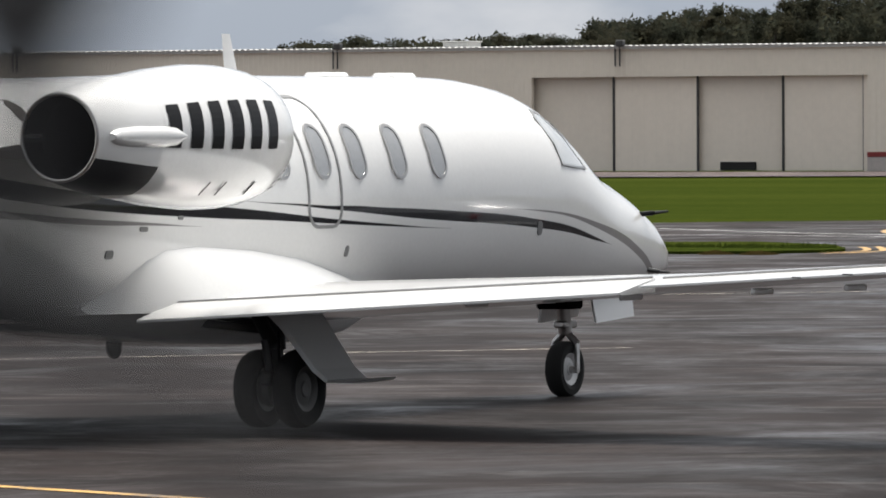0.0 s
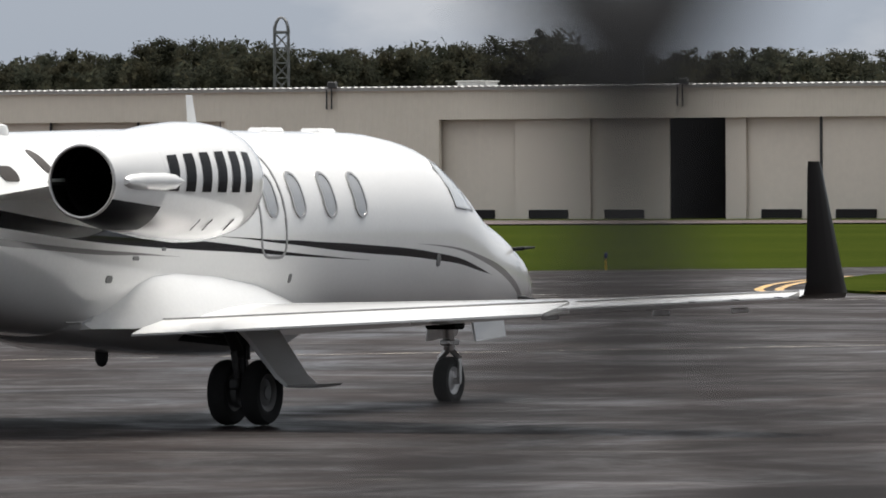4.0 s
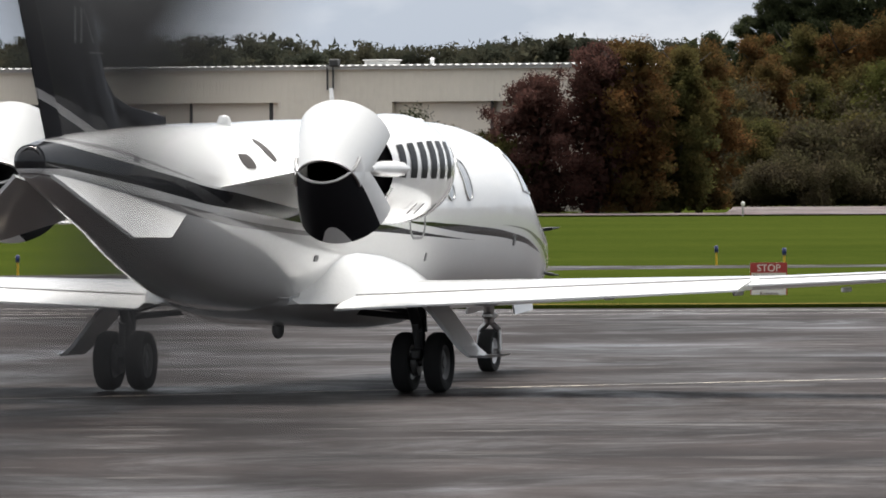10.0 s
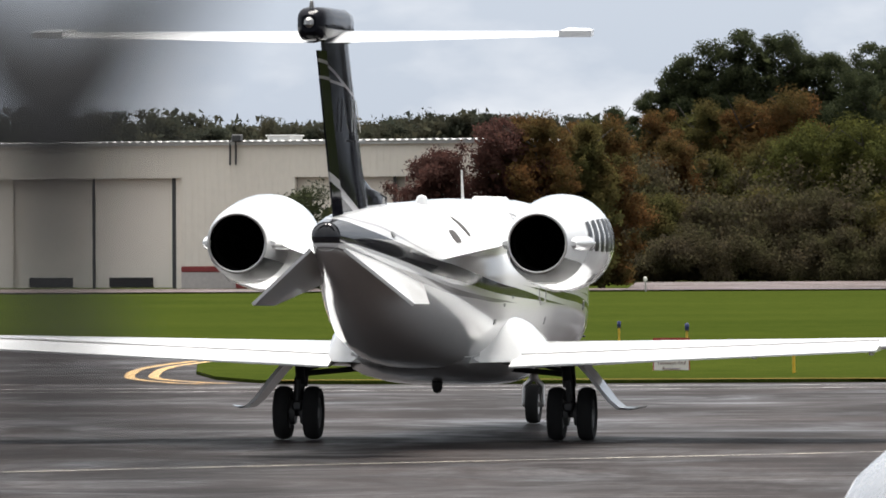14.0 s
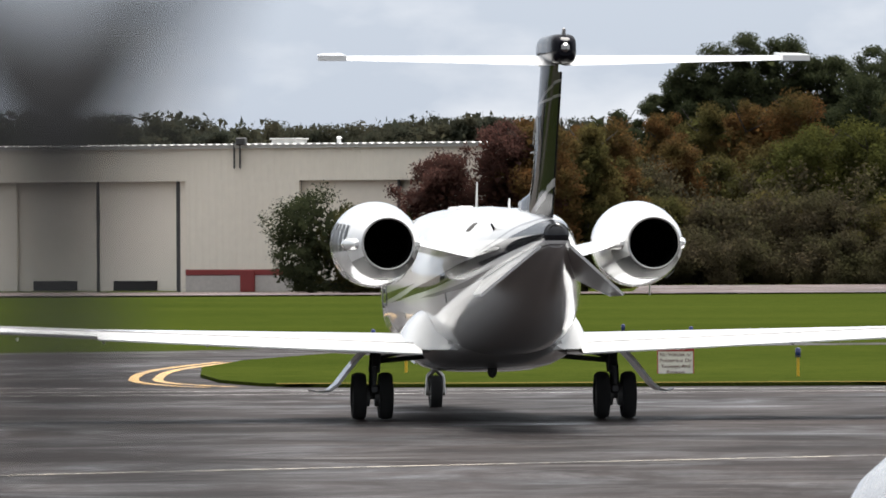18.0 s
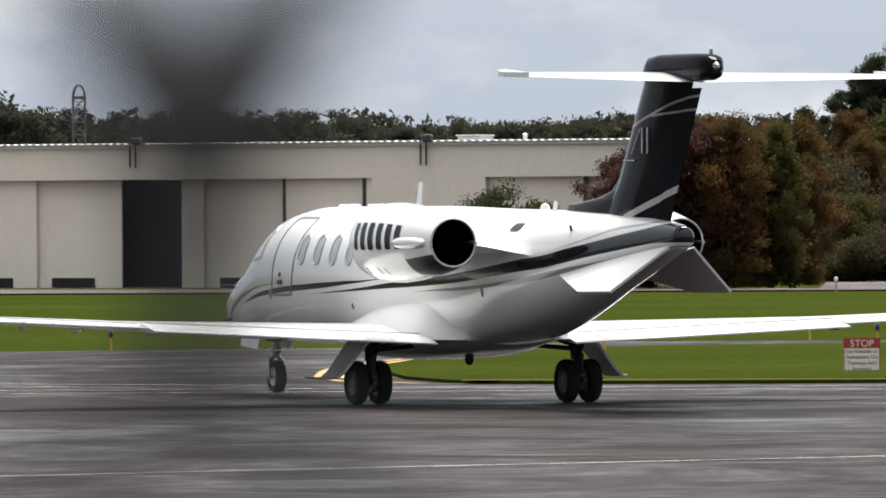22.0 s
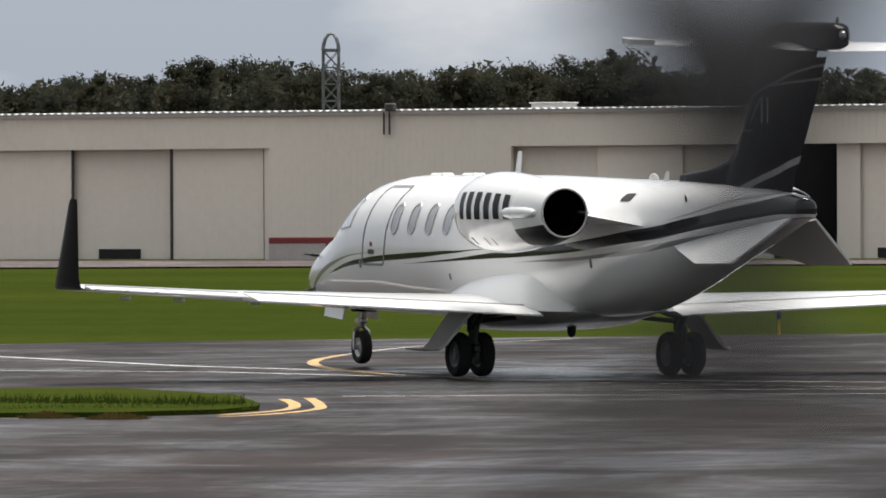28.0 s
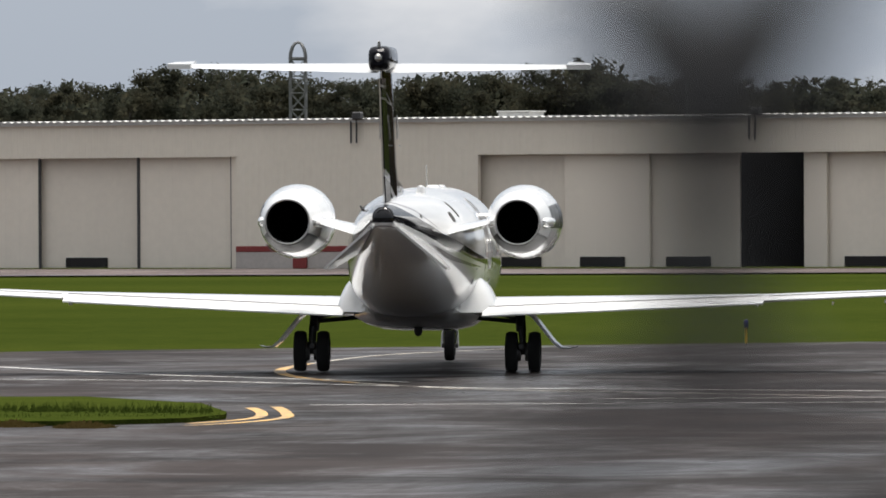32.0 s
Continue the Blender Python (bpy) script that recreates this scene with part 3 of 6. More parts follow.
def hangar():
    ob = thing("hangar", "long low cream metal hangar with sliding doors", "hangar", M_HANGAR)
    bays = [(-50.0, -32.87), (-22.63, -1.42), (3.26, 11.0)]
    left, right = -92.0, 11.6
    walls = []
    x = left
    for a, b in bays:
        walls.append((x, a))
        x = b
    walls.append((x, right))

    def siding(x0, x1, z0, z1):
        bm = bmesh.new()
        n = max(1, int((x1 - x0) / 0.3))
        front = [(x0, 0.06)]
        for i in range(n):
            c = x0 + (i + 0.5) * (x1 - x0) / n
            front += [(c - 0.06, 0.06), (c - 0.045, 0.047), (c + 0.045, 0.047), (c + 0.06, 0.06)]
        plan = front + [(x1, 0.06), (x1, 0.3), (x0, 0.3)]
        loft(bm, [[(x, y, z) for x, y in plan] for z in (z0, z1)])
        return bm

    part("fascia", siding(along(left), along(right), H_DOOR, H_ROOF - 0.12), M_SIDING, ob, "cream ribbed metal band above the doors")
    for a, b in walls:
        low = 0.92 if a > -40 else 0.0
        part("wall", siding(along(a), along(b), low, H_DOOR), M_SIDING, ob, "cream ribbed metal wall")
        if low:
            bm = bmesh.new()
            box(bm, along(a), along(b), 0.05, 0.3, 0.0, 0.68)
            part("wall_base", bm, M_BASE, ob, "grey block wall base")
            bm = bmesh.new()
            box(bm, along(a), along(b), 0.02, 0.3, 0.68, 0.92, 0.02)
            part("red_band", bm, M_RED, ob, "dark red painted band")
            for f in (0.27, 0.75) if a < -10 else (0.55,):
                bm = bmesh.new()
                c = along(a + (b - a) * f)
                box(bm, c - 0.33, c + 0.33, -0.04, 0.05, 0.0, 0.9, 0.02)
                part("red_pillar", bm, M_RED, ob, "red painted wall box")
    # roof with a rippled sheet edge
    bm = bmesh.new()
    box(bm, along(left) - 0.2, along(right) + 0.2, -0.12, 8, H_ROOF - 0.12, H_ROOF)
    part("roof_edge", bm, M_ROOF, ob, "pale roof edge trim")
    bm = bmesh.new()
    n = 330 * 6
    wave = [(along(left) - 0.2 + i * (along(right) - along(left) + 0.4) / n, H_ROOF + 0.045 + 0.035 * math.sin(2 * math.pi * i / 6)) for i in range(n + 1)]
    loft(bm, [[(x, y, z) for x, z in wave] + [(x, y, H_ROOF + 0.004) for x, z in (wave[-1], wave[0])] for y in (-0.2, 8)])
    part("roof", bm, M_ROOF, ob, "pale corrugated roof sheet with a rippled edge")
    # shell behind the doors, interior shade put into its near-black colour
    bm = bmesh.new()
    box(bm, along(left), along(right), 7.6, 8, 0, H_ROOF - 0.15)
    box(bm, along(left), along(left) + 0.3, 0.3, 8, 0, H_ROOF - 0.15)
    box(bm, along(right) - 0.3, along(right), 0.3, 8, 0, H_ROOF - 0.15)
    part("rear_wall", bm, M_UNLIT_INSIDE, ob, "rear wall inside, near-black in place of interior shade")
    # sliding door leaves, staggered on their tracks
    leaves = [(-50.0, -45.9, 1), (-45.9, -41.58, 0), (-41.58, -37.25, 1), (-37.25, -33.2, 0),
              (-22.75, -19.25, 1), (-19.25, -15.74, 0), (-15.74, -12.4, 1), (-9.56, -8.6, 0), (-8.6, -5.2, 1), (-5.2, -1.75, 0), (3.2, 7.2, 0), (7.2, 11, 1)]
    for a, b, deep in leaves:
        y0 = 0.42 + 0.22 * deep
        x0, x1 = along(a) - 0.24 * deep, along(b) + 0.24 * deep
        bm = bmesh.new()
        box(bm, x0 + 0.02, x1 - 0.02, y0, y0 + 0.12, 0.03, H_DOOR + 0.2, 0.01)
        d = part("door_leaf", bm, M_DOOR, ob, "tall plain cream sliding door")
        bm = bmesh.new()
        for i in range(7):
            c = x0 + (i + 0.5) * (x1 - x0) / 7
            box(bm, c - 0.02, c + 0.02, y0 - 0.003, y0 + 0.01, 0.05, H_DOOR)
        part("rib", bm, M_DOOR, d)
        # dark strip on each joint; bay-end ones are widened to paint jamb shadow
        if a < -34 or a > -9:
            bm = bmesh.new()
            box(bm, along(b) - (0.2 if b in (-1.75, 11) else 0.07), along(b) + 0.05, 0.37, 0.415, 0.0, H_DOOR + 0.1)
            part("edge_seal", bm, M_DARKSTEEL, d, "dark strip on the door joint, widened as painted jamb shadow")
        if a > -34 and b - a > 2 or a == -41.58:
            bm = bmesh.new()
            c = x0 + (x1 - x0) * 0.45
            box(bm, c - 1.0, c + 1.0, y0 - 0.1, y0 + 0.0, 0.06, 0.46, 0.02)
            part("low_vent", bm, M_UNLIT_INSIDE, d, "dark low vent at the foot of the door")
    for a, b in bays:
        bm = bmesh.new()
        box(bm, along(b) - 0.34, along(b) - 0.02, 0.28, 0.75, 0, H_DOOR)
        part("jamb", bm, M_DOOR, ob, "cream door jamb")
        bm = bmesh.new()
        box(bm, along(a), along(b), 0.3, 0.9, H_DOOR, H_DOOR + 0.14)
        part("door_track", bm, M_DARKSTEEL, ob, "dark overhead door track")
    # floodlights with their conduits on the eaves
    for u in (-78, -60.22, -45.31, -27.63, -11.25, 0.91):
        c = along(u)
        lamp = thing("floodlight", "dark floodlight with two conduits on the eaves", "floodlight", M_HANGAR @ pose(c, 0, H_ROOF), group="floodlights on the hangar")
        bm = bmesh.new()
        box(bm, -0.05, 0.35, -0.45, -0.1, 0.0, 0.32, 0.05)
        part("housing", bm, M_DARKSTEEL, lamp)
        bm = bmesh.new()
        rod(bm, (0.0, -0.1, 0.1), (0.0, -0.1, -0.95), 0.045, n=6)
        part("conduit", bm, M_DARKSTEEL, lamp)
        bm = bmesh.new()
        rod(bm, (-0.26, -0.1, -0.05), (-0.26, -0.1, -0.95), 0.045, n=6)
        part("conduit", bm, M_DARKSTEEL, lamp)
        bm = bmesh.new()
        rod(bm, (-0.3, -0.1, 0.04), (0.3, -0.2, 0.08), 0.05, n=6)
        part("arm", bm, M_DARKSTEEL, lamp)
    for u, w, h, d in ((-24.0, 1.5, 0.24, 6.5), (0.4, 1.1, 0.22, 6), (-57.5, 1.5, 0.3, 6.5)):
        unit = thing("roof_unit", "pale rooftop ventilation box", "roof vent", M_HANGAR @ pose(along(u), d, H_ROOF + 0.08))
        bm = bmesh.new()
        box(bm, -w / 2, w / 2, -0.6, 0.6, 0, h, 0.03)
        part("casing", bm, M_ROOF, unit)
        bm = bmesh.new()
        box(bm, -w / 2 - 0.06, w / 2 + 0.06, -0.66, 0.66, h, h + 0.06, 0.02)
        part("cover", bm, M_ROOF, unit)
    vent = thing("roof_vent", "small white roof vent pipe", "roof vent", M_HANGAR @ pose(along(3.7), 3, H_ROOF + 0.05))
    bm = bmesh.new()
    rod(bm, (0, 0, 0), (0, 0, 0.26), 0.11, 0.08)
    part("pipe", bm, M_WHITE, vent)
    bm = bmesh.new()
    rod(bm, (0, 0, 0.26), (0, 0, 0.33), 0.14, 0.05)
    part("cowl", bm, M_WHITE, vent)


hangar()


# ---- the jet: x forward, y to its left, z up, from the ground between the main wheels ----
F_TOP = spline([(-6.7, 2.24), (-6.3, 2.29), (-5, 2.37), (-3.5, 2.42), (-1.5, 2.45), (1, 2.49), (4, 2.49), (5.1, 2.465), (5.7, 2.375), (6.2, 2.165), (6.6, 1.945), (6.9, 1.82), (7.3, 1.715), (7.9, 1.53), (8.4, 1.33), (8.7, 1.13), (8.77, 1.04)])
F_BOT = spline([(-6.7, 1.96), (-6.3, 1.84), (-5, 1.50), (-3.5, 1.125), (-2.75, 0.965), (-2.1, 0.845), (-1.4, 0.765), (0, 0.70), (3, 0.74), (6, 0.74), (7.2, 0.76), (7.9, 0.82), (8.4, 0.90), (8.7, 0.97), (8.77, 1.02)])
F_WID = spline([(-6.7, 0.14), (-6.3, 0.2), (-5, 0.40), (-3.5, 0.62), (-2, 0.80), (-0.5, 0.87), (2, 0.88), (4.8, 0.86), (5.7, 0.81), (6.5, 0.70), (7.2, 0.56), (7.9, 0.39), (8.4, 0.235), (8.7, 0.095), (8.77, 0.015)])
BULGE = 2.15


def keel(x):
    """Roundness of the lower half: behind the wing the underside runs to a blunt wedge."""
    return 1.95 + 0.9 * min(1.0, max(0.0, (x + 4.6) / 3.0))


def hull_y(x, z):
    """Half-width of the fuselage at a station and height."""
    t, b = F_TOP(x), F_BOT(x)
    s = abs((z - (t + b) / 2) / max((t - b) / 2, 1e-4))
    e = BULGE if z > (t + b) / 2 else keel(x)
    return F_WID(x) * max(0.0, 1 - min(s, 1) ** e) ** (1 / e)


def hull_ring(x, n=40):
    t, b, w = F_TOP(x), F_BOT(x), F_WID(x)
    out = []
    for i in range(n):
        a = 2 * math.pi * i / n
        c, s = math.cos(a), math.sin(a)
        e = 2 / (BULGE if s > 0 else keel(x))
        out.append((x, w * math.copysign(abs(c) ** e, c), (t + b) / 2 + (t - b) / 2 * math.copysign(abs(s) ** e, s)))
    return out


def skin_patch(side, outline, off):
    """A thin panel that follows the fuselage side: an outline of (x, z), fanned into rings and lifted a little."""
    bm = bmesh.new()
    cx, cz = sum(p[0] for p in outline) / len(outline), sum(p[1] for p in outline) / len(outline)
    rings = []
    for k in (1.0, 0.66, 0.33):
        rings.append([(cx + (x - cx) * k, side * (hull_y(cx + (x - cx) * k, cz + (z - cz) * k) + off), cz + (z - cz) * k) for x, z in outline])
    rings.insert(0, [(x, side * (hull_y(x, z) - 0.02), z) for x, z in outline])
    vs = loft(bm, rings, True, False, False)
    c = bm.verts.new((cx, side * (hull_y(cx, cz) + off), cz))
    for i in range(len(outline)):
        bm.faces.new((vs[-1][i], vs[-1][(i + 1) % len(outline)], c))
    return bm


def rounded(cx, cz, w, h, r, lean=0.0, n=5):
    out = []
    for sx, sz, a0 in ((1, 1, 0), (-1, 1, 90), (-1, -1, 180), (1, -1, 270)):
        for i in range(n + 1):
            a = radians(a0 + 90 * i / n)
            x, z = sx * (w / 2 - r) + r * math.cos(a), sz * (h / 2 - r) + r * math.sin(a)
            out.append((cx + x + lean * z, cz + z))
    # long straight runs get points between, so that they follow the curved skin
    full = []
    for j, (p, q) in enumerate(zip(out, out[1:] + out[:1])):
        k = 10 if j % (n + 1) == n else 1
        full += [(p[0] + (q[0] - p[0]) * i / k, p[1] + (q[1] - p[1]) * i / k) for i in range(k)]
    return full


def skin_frame(side, inner, outer, off):
    bm = bmesh.new()
    loft(bm, [[(x, side * (hull_y(x, z) + o), z) for x, z in line] for line, o in ((outer, -0.01), (outer, off), (inner, off), (inner, -0.01))], True, False, False)
    return bm


def foil(chord, thick, n=9):
    """An aerofoil outline from its leading edge: (back, up)."""
    top, bot = [], []
    for i in range(n + 1):
        t = (1 - math.cos(math.pi * i / n)) / 2
        h = thick * chord * 5 * (0.2969 * math.sqrt(t) - 0.126 * t - 0.3516 * t**2 + 0.2843 * t**3 - 0.1015 * t**4)
        top.append((t * chord, h + 0.02 * chord * math.sin(math.pi * t)))
        bot.append((t * chord, -h * 0.75 + 0.01 * chord * math.sin(math.pi * t)))
    return top[::-1] + bot[1:-1]


def wing_skin(stations, thick, pitch=0.0):
    """Skins a wing from stations (y, z, leading x, trailing x), pitched by a slope."""
    bm = bmesh.new()
    rings = []
    for y, z, le, te in stations:
        rings.append([(le - b, y, z + u + pitch * ((le - te) / 2 - b)) for b, u in foil(le - te, thick)])
    loft(bm, rings)
    return bm


def wheel(parent, name, at, r, w, label, metal=None):
    """A tyre with its rim and hub, on a cross-wise axle."""
    bm = bmesh.new()
    turned(bm, [(-w * 0.36, r * 0.58), (-w * 0.5, r * 0.74), (-w * 0.46, r * 0.92), (-w * 0.25, r * 0.99), (0, r), (w * 0.25, r * 0.99), (w * 0.46, r * 0.92), (w * 0.5, r * 0.74), (w * 0.36, r * 0.58)], at, "y", 28)
    t = part(name, bm, M_RUBBER, parent, label, True)
    bm = bmesh.new()
    for s in (-1, 1):
        turned(bm, [(s * w * 0.36, r * 0.6), (s * w * 0.3, r * 0.5), (s * w * 0.2, r * 0.42), (s * w * 0.28, r * 0.22), (s * w * 0.34, r * 0.2), (s * w * 0.34, 0.001)], at, "y", 20)
    part("rim", bm, metal or M_RIM, t, "grey metal wheel rim", True)
    return t


def jet():
    ob = thing("business_jet", "white twin-engined business jet with black tail and swept black stripes", "aircraft")
    bm = bmesh.new()
    xs = [-6.7, -6.55, -6.3] + [-6 + 0.25 * i for i in range(55)] + [7.7, 7.9, 8.05, 8.2, 8.35, 8.48, 8.6, 8.68, 8.74, 8.77]
    loft(bm, [hull_ring(x) for x in xs])
    part("fuselage", bm, M_BODY, ob, "glossy white fuselage with black and grey swept stripes", True)
    # black cap round the tail cone end
    bm = bmesh.new()
    turned(bm, [(-6.69, 0.135), (-6.73, 0.125), (-6.77, 0.075), (-6.78, 0.001)], (0, 0, 2.1), "x", 18)
    part("tail_cap", bm, M_BODY, ob, "rounded tail cone cap, black above", True)
    # flat-bottomed belly fairing below the wing
    bm = bmesh.new()
    rings = []
    for x, w, zt, zb in ((3.2, 0.4, 0.86, 0.745), (2.85, 0.62, 0.92, 0.64), (2.4, 0.76, 0.96, 0.565), (1.8, 0.84, 1.0, 0.535), (1.1, 0.87, 1.0, 0.54), (0.3, 0.88, 1.0, 0.575), (-0.3, 0.87, 1.0, 0.62), (-0.8, 0.84, 0.98, 0.672), (-1.1, 0.74, 0.95, 0.715), (-1.35, 0.6, 0.92, 0.77), (-1.55, 0.42, 0.9, 0.82)):
        h = zt - zb
        w = min(w, hull_y(x, zt - 0.3 * h) + 0.006) if x < -0.7 else w
        half = [(hull_y(x, zt) - 0.03, zt), (max(w, hull_y(x, zt - 0.3 * h) + 0.01), zt - 0.3 * h), (w * 0.99, zt - 0.5 * h), (w * 0.93, zt - 0.7 * h), (w * 0.8, zt - 0.86 * h), (w * 0.6, zt - 0.96 * h), (w * 0.32, zb)]
        rings.append([(x, y, z) for y, z in half] + [(x, 0, zb)] + [(x, -y, z) for y, z in half[::-1]])
    loft(bm, rings)
    part("belly_fairing", bm, M_BODY, ob, "smooth white flat-bottomed belly fairing", True)
    # bulged fillet where each wing meets the body
    for side in (-1, 1):
        bm = bmesh.new()
        rings = []
        for x, w, zt in ((2.75, 0.72, 0.85), (2.4, 0.84, 0.98), (1.97, 0.9, 1.08), (1.4, 0.95, 1.2), (0.6, 0.985, 1.29), (-0.17, 0.985, 1.33), (-0.55, 0.955, 1.31), (-0.78, 0.89, 1.25), (-0.95, 0.81, 1.15), (-1.1, 0.72, 1.04), (-1.22, 0.64, 0.95), (-1.32, 0.57, 0.88)):
            ring = [(x, side * 0.3, 0.8)]
            for i in range(13):
                t = i / 12
                # from the wing's skin the fillet sweeps in and up to the body
                ring.append((x, side * (w + 0.1 * (1 - t) ** 3 - (w - 0.66) * t ** 2.2), 0.82 + (zt - 0.82) * math.sin(t * math.pi / 2) ** 0.8))
            ring.append((x, side * 0.3, zt))
            rings.append(ring)
        loft(bm, rings)
        part("root_fillet", bm, M_BODY, ob, "white bulged wing root fillet", True)
    # cabin windows, five a side
    for side in (-1, 1):
        first = 3.42 if side < 0 else 3.86
        for i in range(5 if side < 0 else 6):
            x = first - (0.61 if side < 0 else 0.575) * i + (0.07 if side < 0 and i > 2 else 0)
            w = part("window", skin_patch(side, rounded(x, 1.93, 0.2, 0.36, 0.095, -0.03), 0.006), M_GLASS, ob, "oval cabin window with a grey blind", True)
            part("window_frame", skin_frame(side, rounded(x, 1.93, 0.2, 0.36, 0.095, -0.03), rounded(x, 1.93, 0.245, 0.405, 0.115, -0.03), 0.012), M_STEEL, w, "polished window surround", True)
        # windscreen with its centre and side panes
        pane = [(6.08, 1.8), (5.8, 1.81), (5.56, 1.83), (5.52, 1.98), (5.44, 2.16), (5.5, 2.22), (5.62, 2.2), (5.84, 2.04)]
        cx, cz = 5.66, 1.99
        edge = [(cx + (x - cx) * 1.13, cz + (z - cz) * 1.1) for x, z in pane]
        w = part("side_window", skin_patch(side, pane, 0.006), M_SCREEN, ob, "pale reflecting cockpit side window", True)
        part("window_frame", skin_frame(side, pane, edge, 0.01), M_STEEL, w, "polished frame of the side window", True)
        bm = bmesh.new()
        n = 8
        grid = []
        for i in range(n + 1):
            t = i / n
            x = 6.8 - 0.82 * t
            top = F_TOP(x)
            row = []
            for j in range(5):
                y = side * (0.03 + (0.5 - 0.05 * t) * j / 4)
                lo, hi = (F_TOP(x) + F_BOT(x)) / 2, top
                for _ in range(22):
                    mid = (lo + hi) / 2
                    if hull_y(x, mid) > abs(y):
                        lo = mid
                    else:
                        hi = mid
                row.append(bm.verts.new((x, y, lo + 0.008)))
            grid.append(row)
        for a, b in zip(grid, grid[1:]):
            for j in range(4):
                bm.faces.new((a[j], a[j + 1], b[j + 1], b[j]))
        part("windscreen", bm, M_SCREEN, ob, "dark curved windscreen pane", True)
    # doors: entry door on the left, escape hatch on the right
    part("entry_door", skin_frame(1, rounded(4.52, 1.84, 0.77, 0.98, 0.06, -0.2), rounded(4.52, 1.84, 0.83, 1.04, 0.08, -0.2), 0.005), M_LINE, ob, "outline of the closed cabin door", True)
    part("escape_hatch", skin_frame(-1, rounded(1.66, 1.86, 0.46, 0.92, 0.12, -0.04), rounded(1.66, 1.86, 0.51, 0.97, 0.15, -0.04), 0.006), M_GREY, ob, "grey outlined escape hatch", True)
    part("door_handle", skin_patch(1, rounded(4.66, 1.5, 0.2, 0.06, 0.025), 0.01), M_DARKSTEEL, ob, "dark door handle", True)
    part("lock", skin_patch(1, rounded(4.66, 1.6, 0.07, 0.06, 0.02), 0.01), M_RED, ob, "small red door mark", True)
    for side, x, z, w, h in ((-1, 5.09, 1.34, 0.08, 0.11), (1, 5.09, 1.34, 0.08, 0.11), (-1, 2.04, 1.208, 0.05, 0.08), (1, 2.04, 1.208, 0.05, 0.08), (-1, -0.4, 1.475, 0.06, 0.03), (-1, -0.88, 1.4, 0.1, 0.035), (-1, -1.29, 1.23, 0.1, 0.06), (-1, -5.0, 2.12, 0.1, 0.06), (1, -2.2, 1.42, 0.04, 0.12)):
        part("access_panel", skin_patch(side, rounded(x, z, w, h, min(w, h) * 0.45), 0.006), M_LINE, ob, "small dark vent or panel", True)
    part("air_vent", skin_patch(-1, rounded(-2.7, 2.1, 0.26, 0.13, 0.06, -0.3), 0.006), M_VENT, ob, "dark oval vent", True)
    part("air_vent", skin_patch(-1, rounded(-2.075, 2.2, 0.15, 0.2, 0.07, -0.35), 0.006), M_VENT, ob, "dark slanting oval vent", True)
    part("air_vent", skin_patch(1, rounded(-2.77, 2.22, 0.26, 0.1, 0.045, -0.3), 0.006), M_VENT, ob, "dark oval vent", True)
    # antennas, beacon, drain, probes
    bm = bmesh.new()
    loft(bm, [[(1.98 - b, u, 2.47) for b, u in foil(0.2, 0.12, 4)], [(1.86 - b, u, 2.79) for b, u in foil(0.12, 0.12, 4)]])
    part("antenna", bm, M_WHITE, ob, "white swept blade antenna", True)
    bm = bmesh.new()
    turned(bm, [(2.4, 0.065), (2.46, 0.063), (2.5, 0.045), (2.515, 0.001)], (-1.96, -0.17, 0), "z", 14)
    part("beacon", bm, M_WHITE, ob, "white domed beacon", True)
    for x in (4.35, 3.3):
        bm = bmesh.new()
        box(bm, x - 0.2, x + 0.2, -0.1, 0.1, 2.45, 2.52, 0.03)
        part("roof_antenna", bm, M_WHITE, ob, "low flat white roof antenna")
    bm = bmesh.new()
    turned(bm, [(0.64, 0.06), (0.53, 0.055), (0.49, 0.035), (0.475, 0.001)], (0.15, 0, 0), "z", 12)
    part("belly_beacon", bm, M_DARKSTEEL, ob, "dark belly beacon", True)
    for s in (-1, 1):
        bm = bmesh.new()
        y = s * hull_y(7.75, 1.42)
        rod(bm, (7.7, y, 1.42), (7.75, y + s * 0.1, 1.43), 0.02)
        rod(bm, (7.75, y + s * 0.1, 1.43), (7.97, y + s * 0.12, 1.44), 0.016, 0.008)
        part("pitot_probe", bm, M_BLACK, ob, "black pitot probe")
        bm = bmesh.new()
        y = s * hull_y(7.8, 0.98)
        rod(bm, (7.75, y - s * 0.02, 0.99), (7.85, y + s * 0.06, 0.97), 0.018)
        rod(bm, (7.85, y + s * 0.06, 0.97), (8.05, y + s * 0.06, 0.96), 0.014, 0.007)
        part("pitot_probe", bm, M_DARKSTEEL, ob, "steel probe on the nose")
    bm = bmesh.new()
    y = hull_y(-4.24, 2.2)
    rod(bm, (-4.2, y - 0.02, 2.14), (-4.3, y + 0.05, 2.24), 0.022, 0.012)
    part("drain_mast", bm, M_BLACK, ob, "small black mast on the rear fuselage")
    bm = bmesh.new()
    loft(bm, [[(-2.9 - b, 0.12 + u, 2.36) for b, u in foil(0.16, 0.3, 4)], [(-2.98 - b, 0.12 + u, 2.54) for b, u in foil(0.09, 0.3, 4)]])
    part("antenna", bm, M_WHITE, ob, "short white blade antenna", True)
    # wings
    for s in (-1, 1):
        st = [(s * 0.8, 0.80, 2.15, -1.0), (s * 4.7, 0.985, 0.55, -0.92), (s * 6.93, 1.10, -0.2, -1.22)]
        # the main box stops short of the flap and the aileron
        main = [(y, z, le, te + 0.30 * (1 if abs(y) < 5 else 0.7)) for y, z, le, te in st]
        wing = part("wing", wing_skin(main, 0.105), M_WHITE, ob, "white wing with bright upper skin", True)
        bm = bmesh.new()
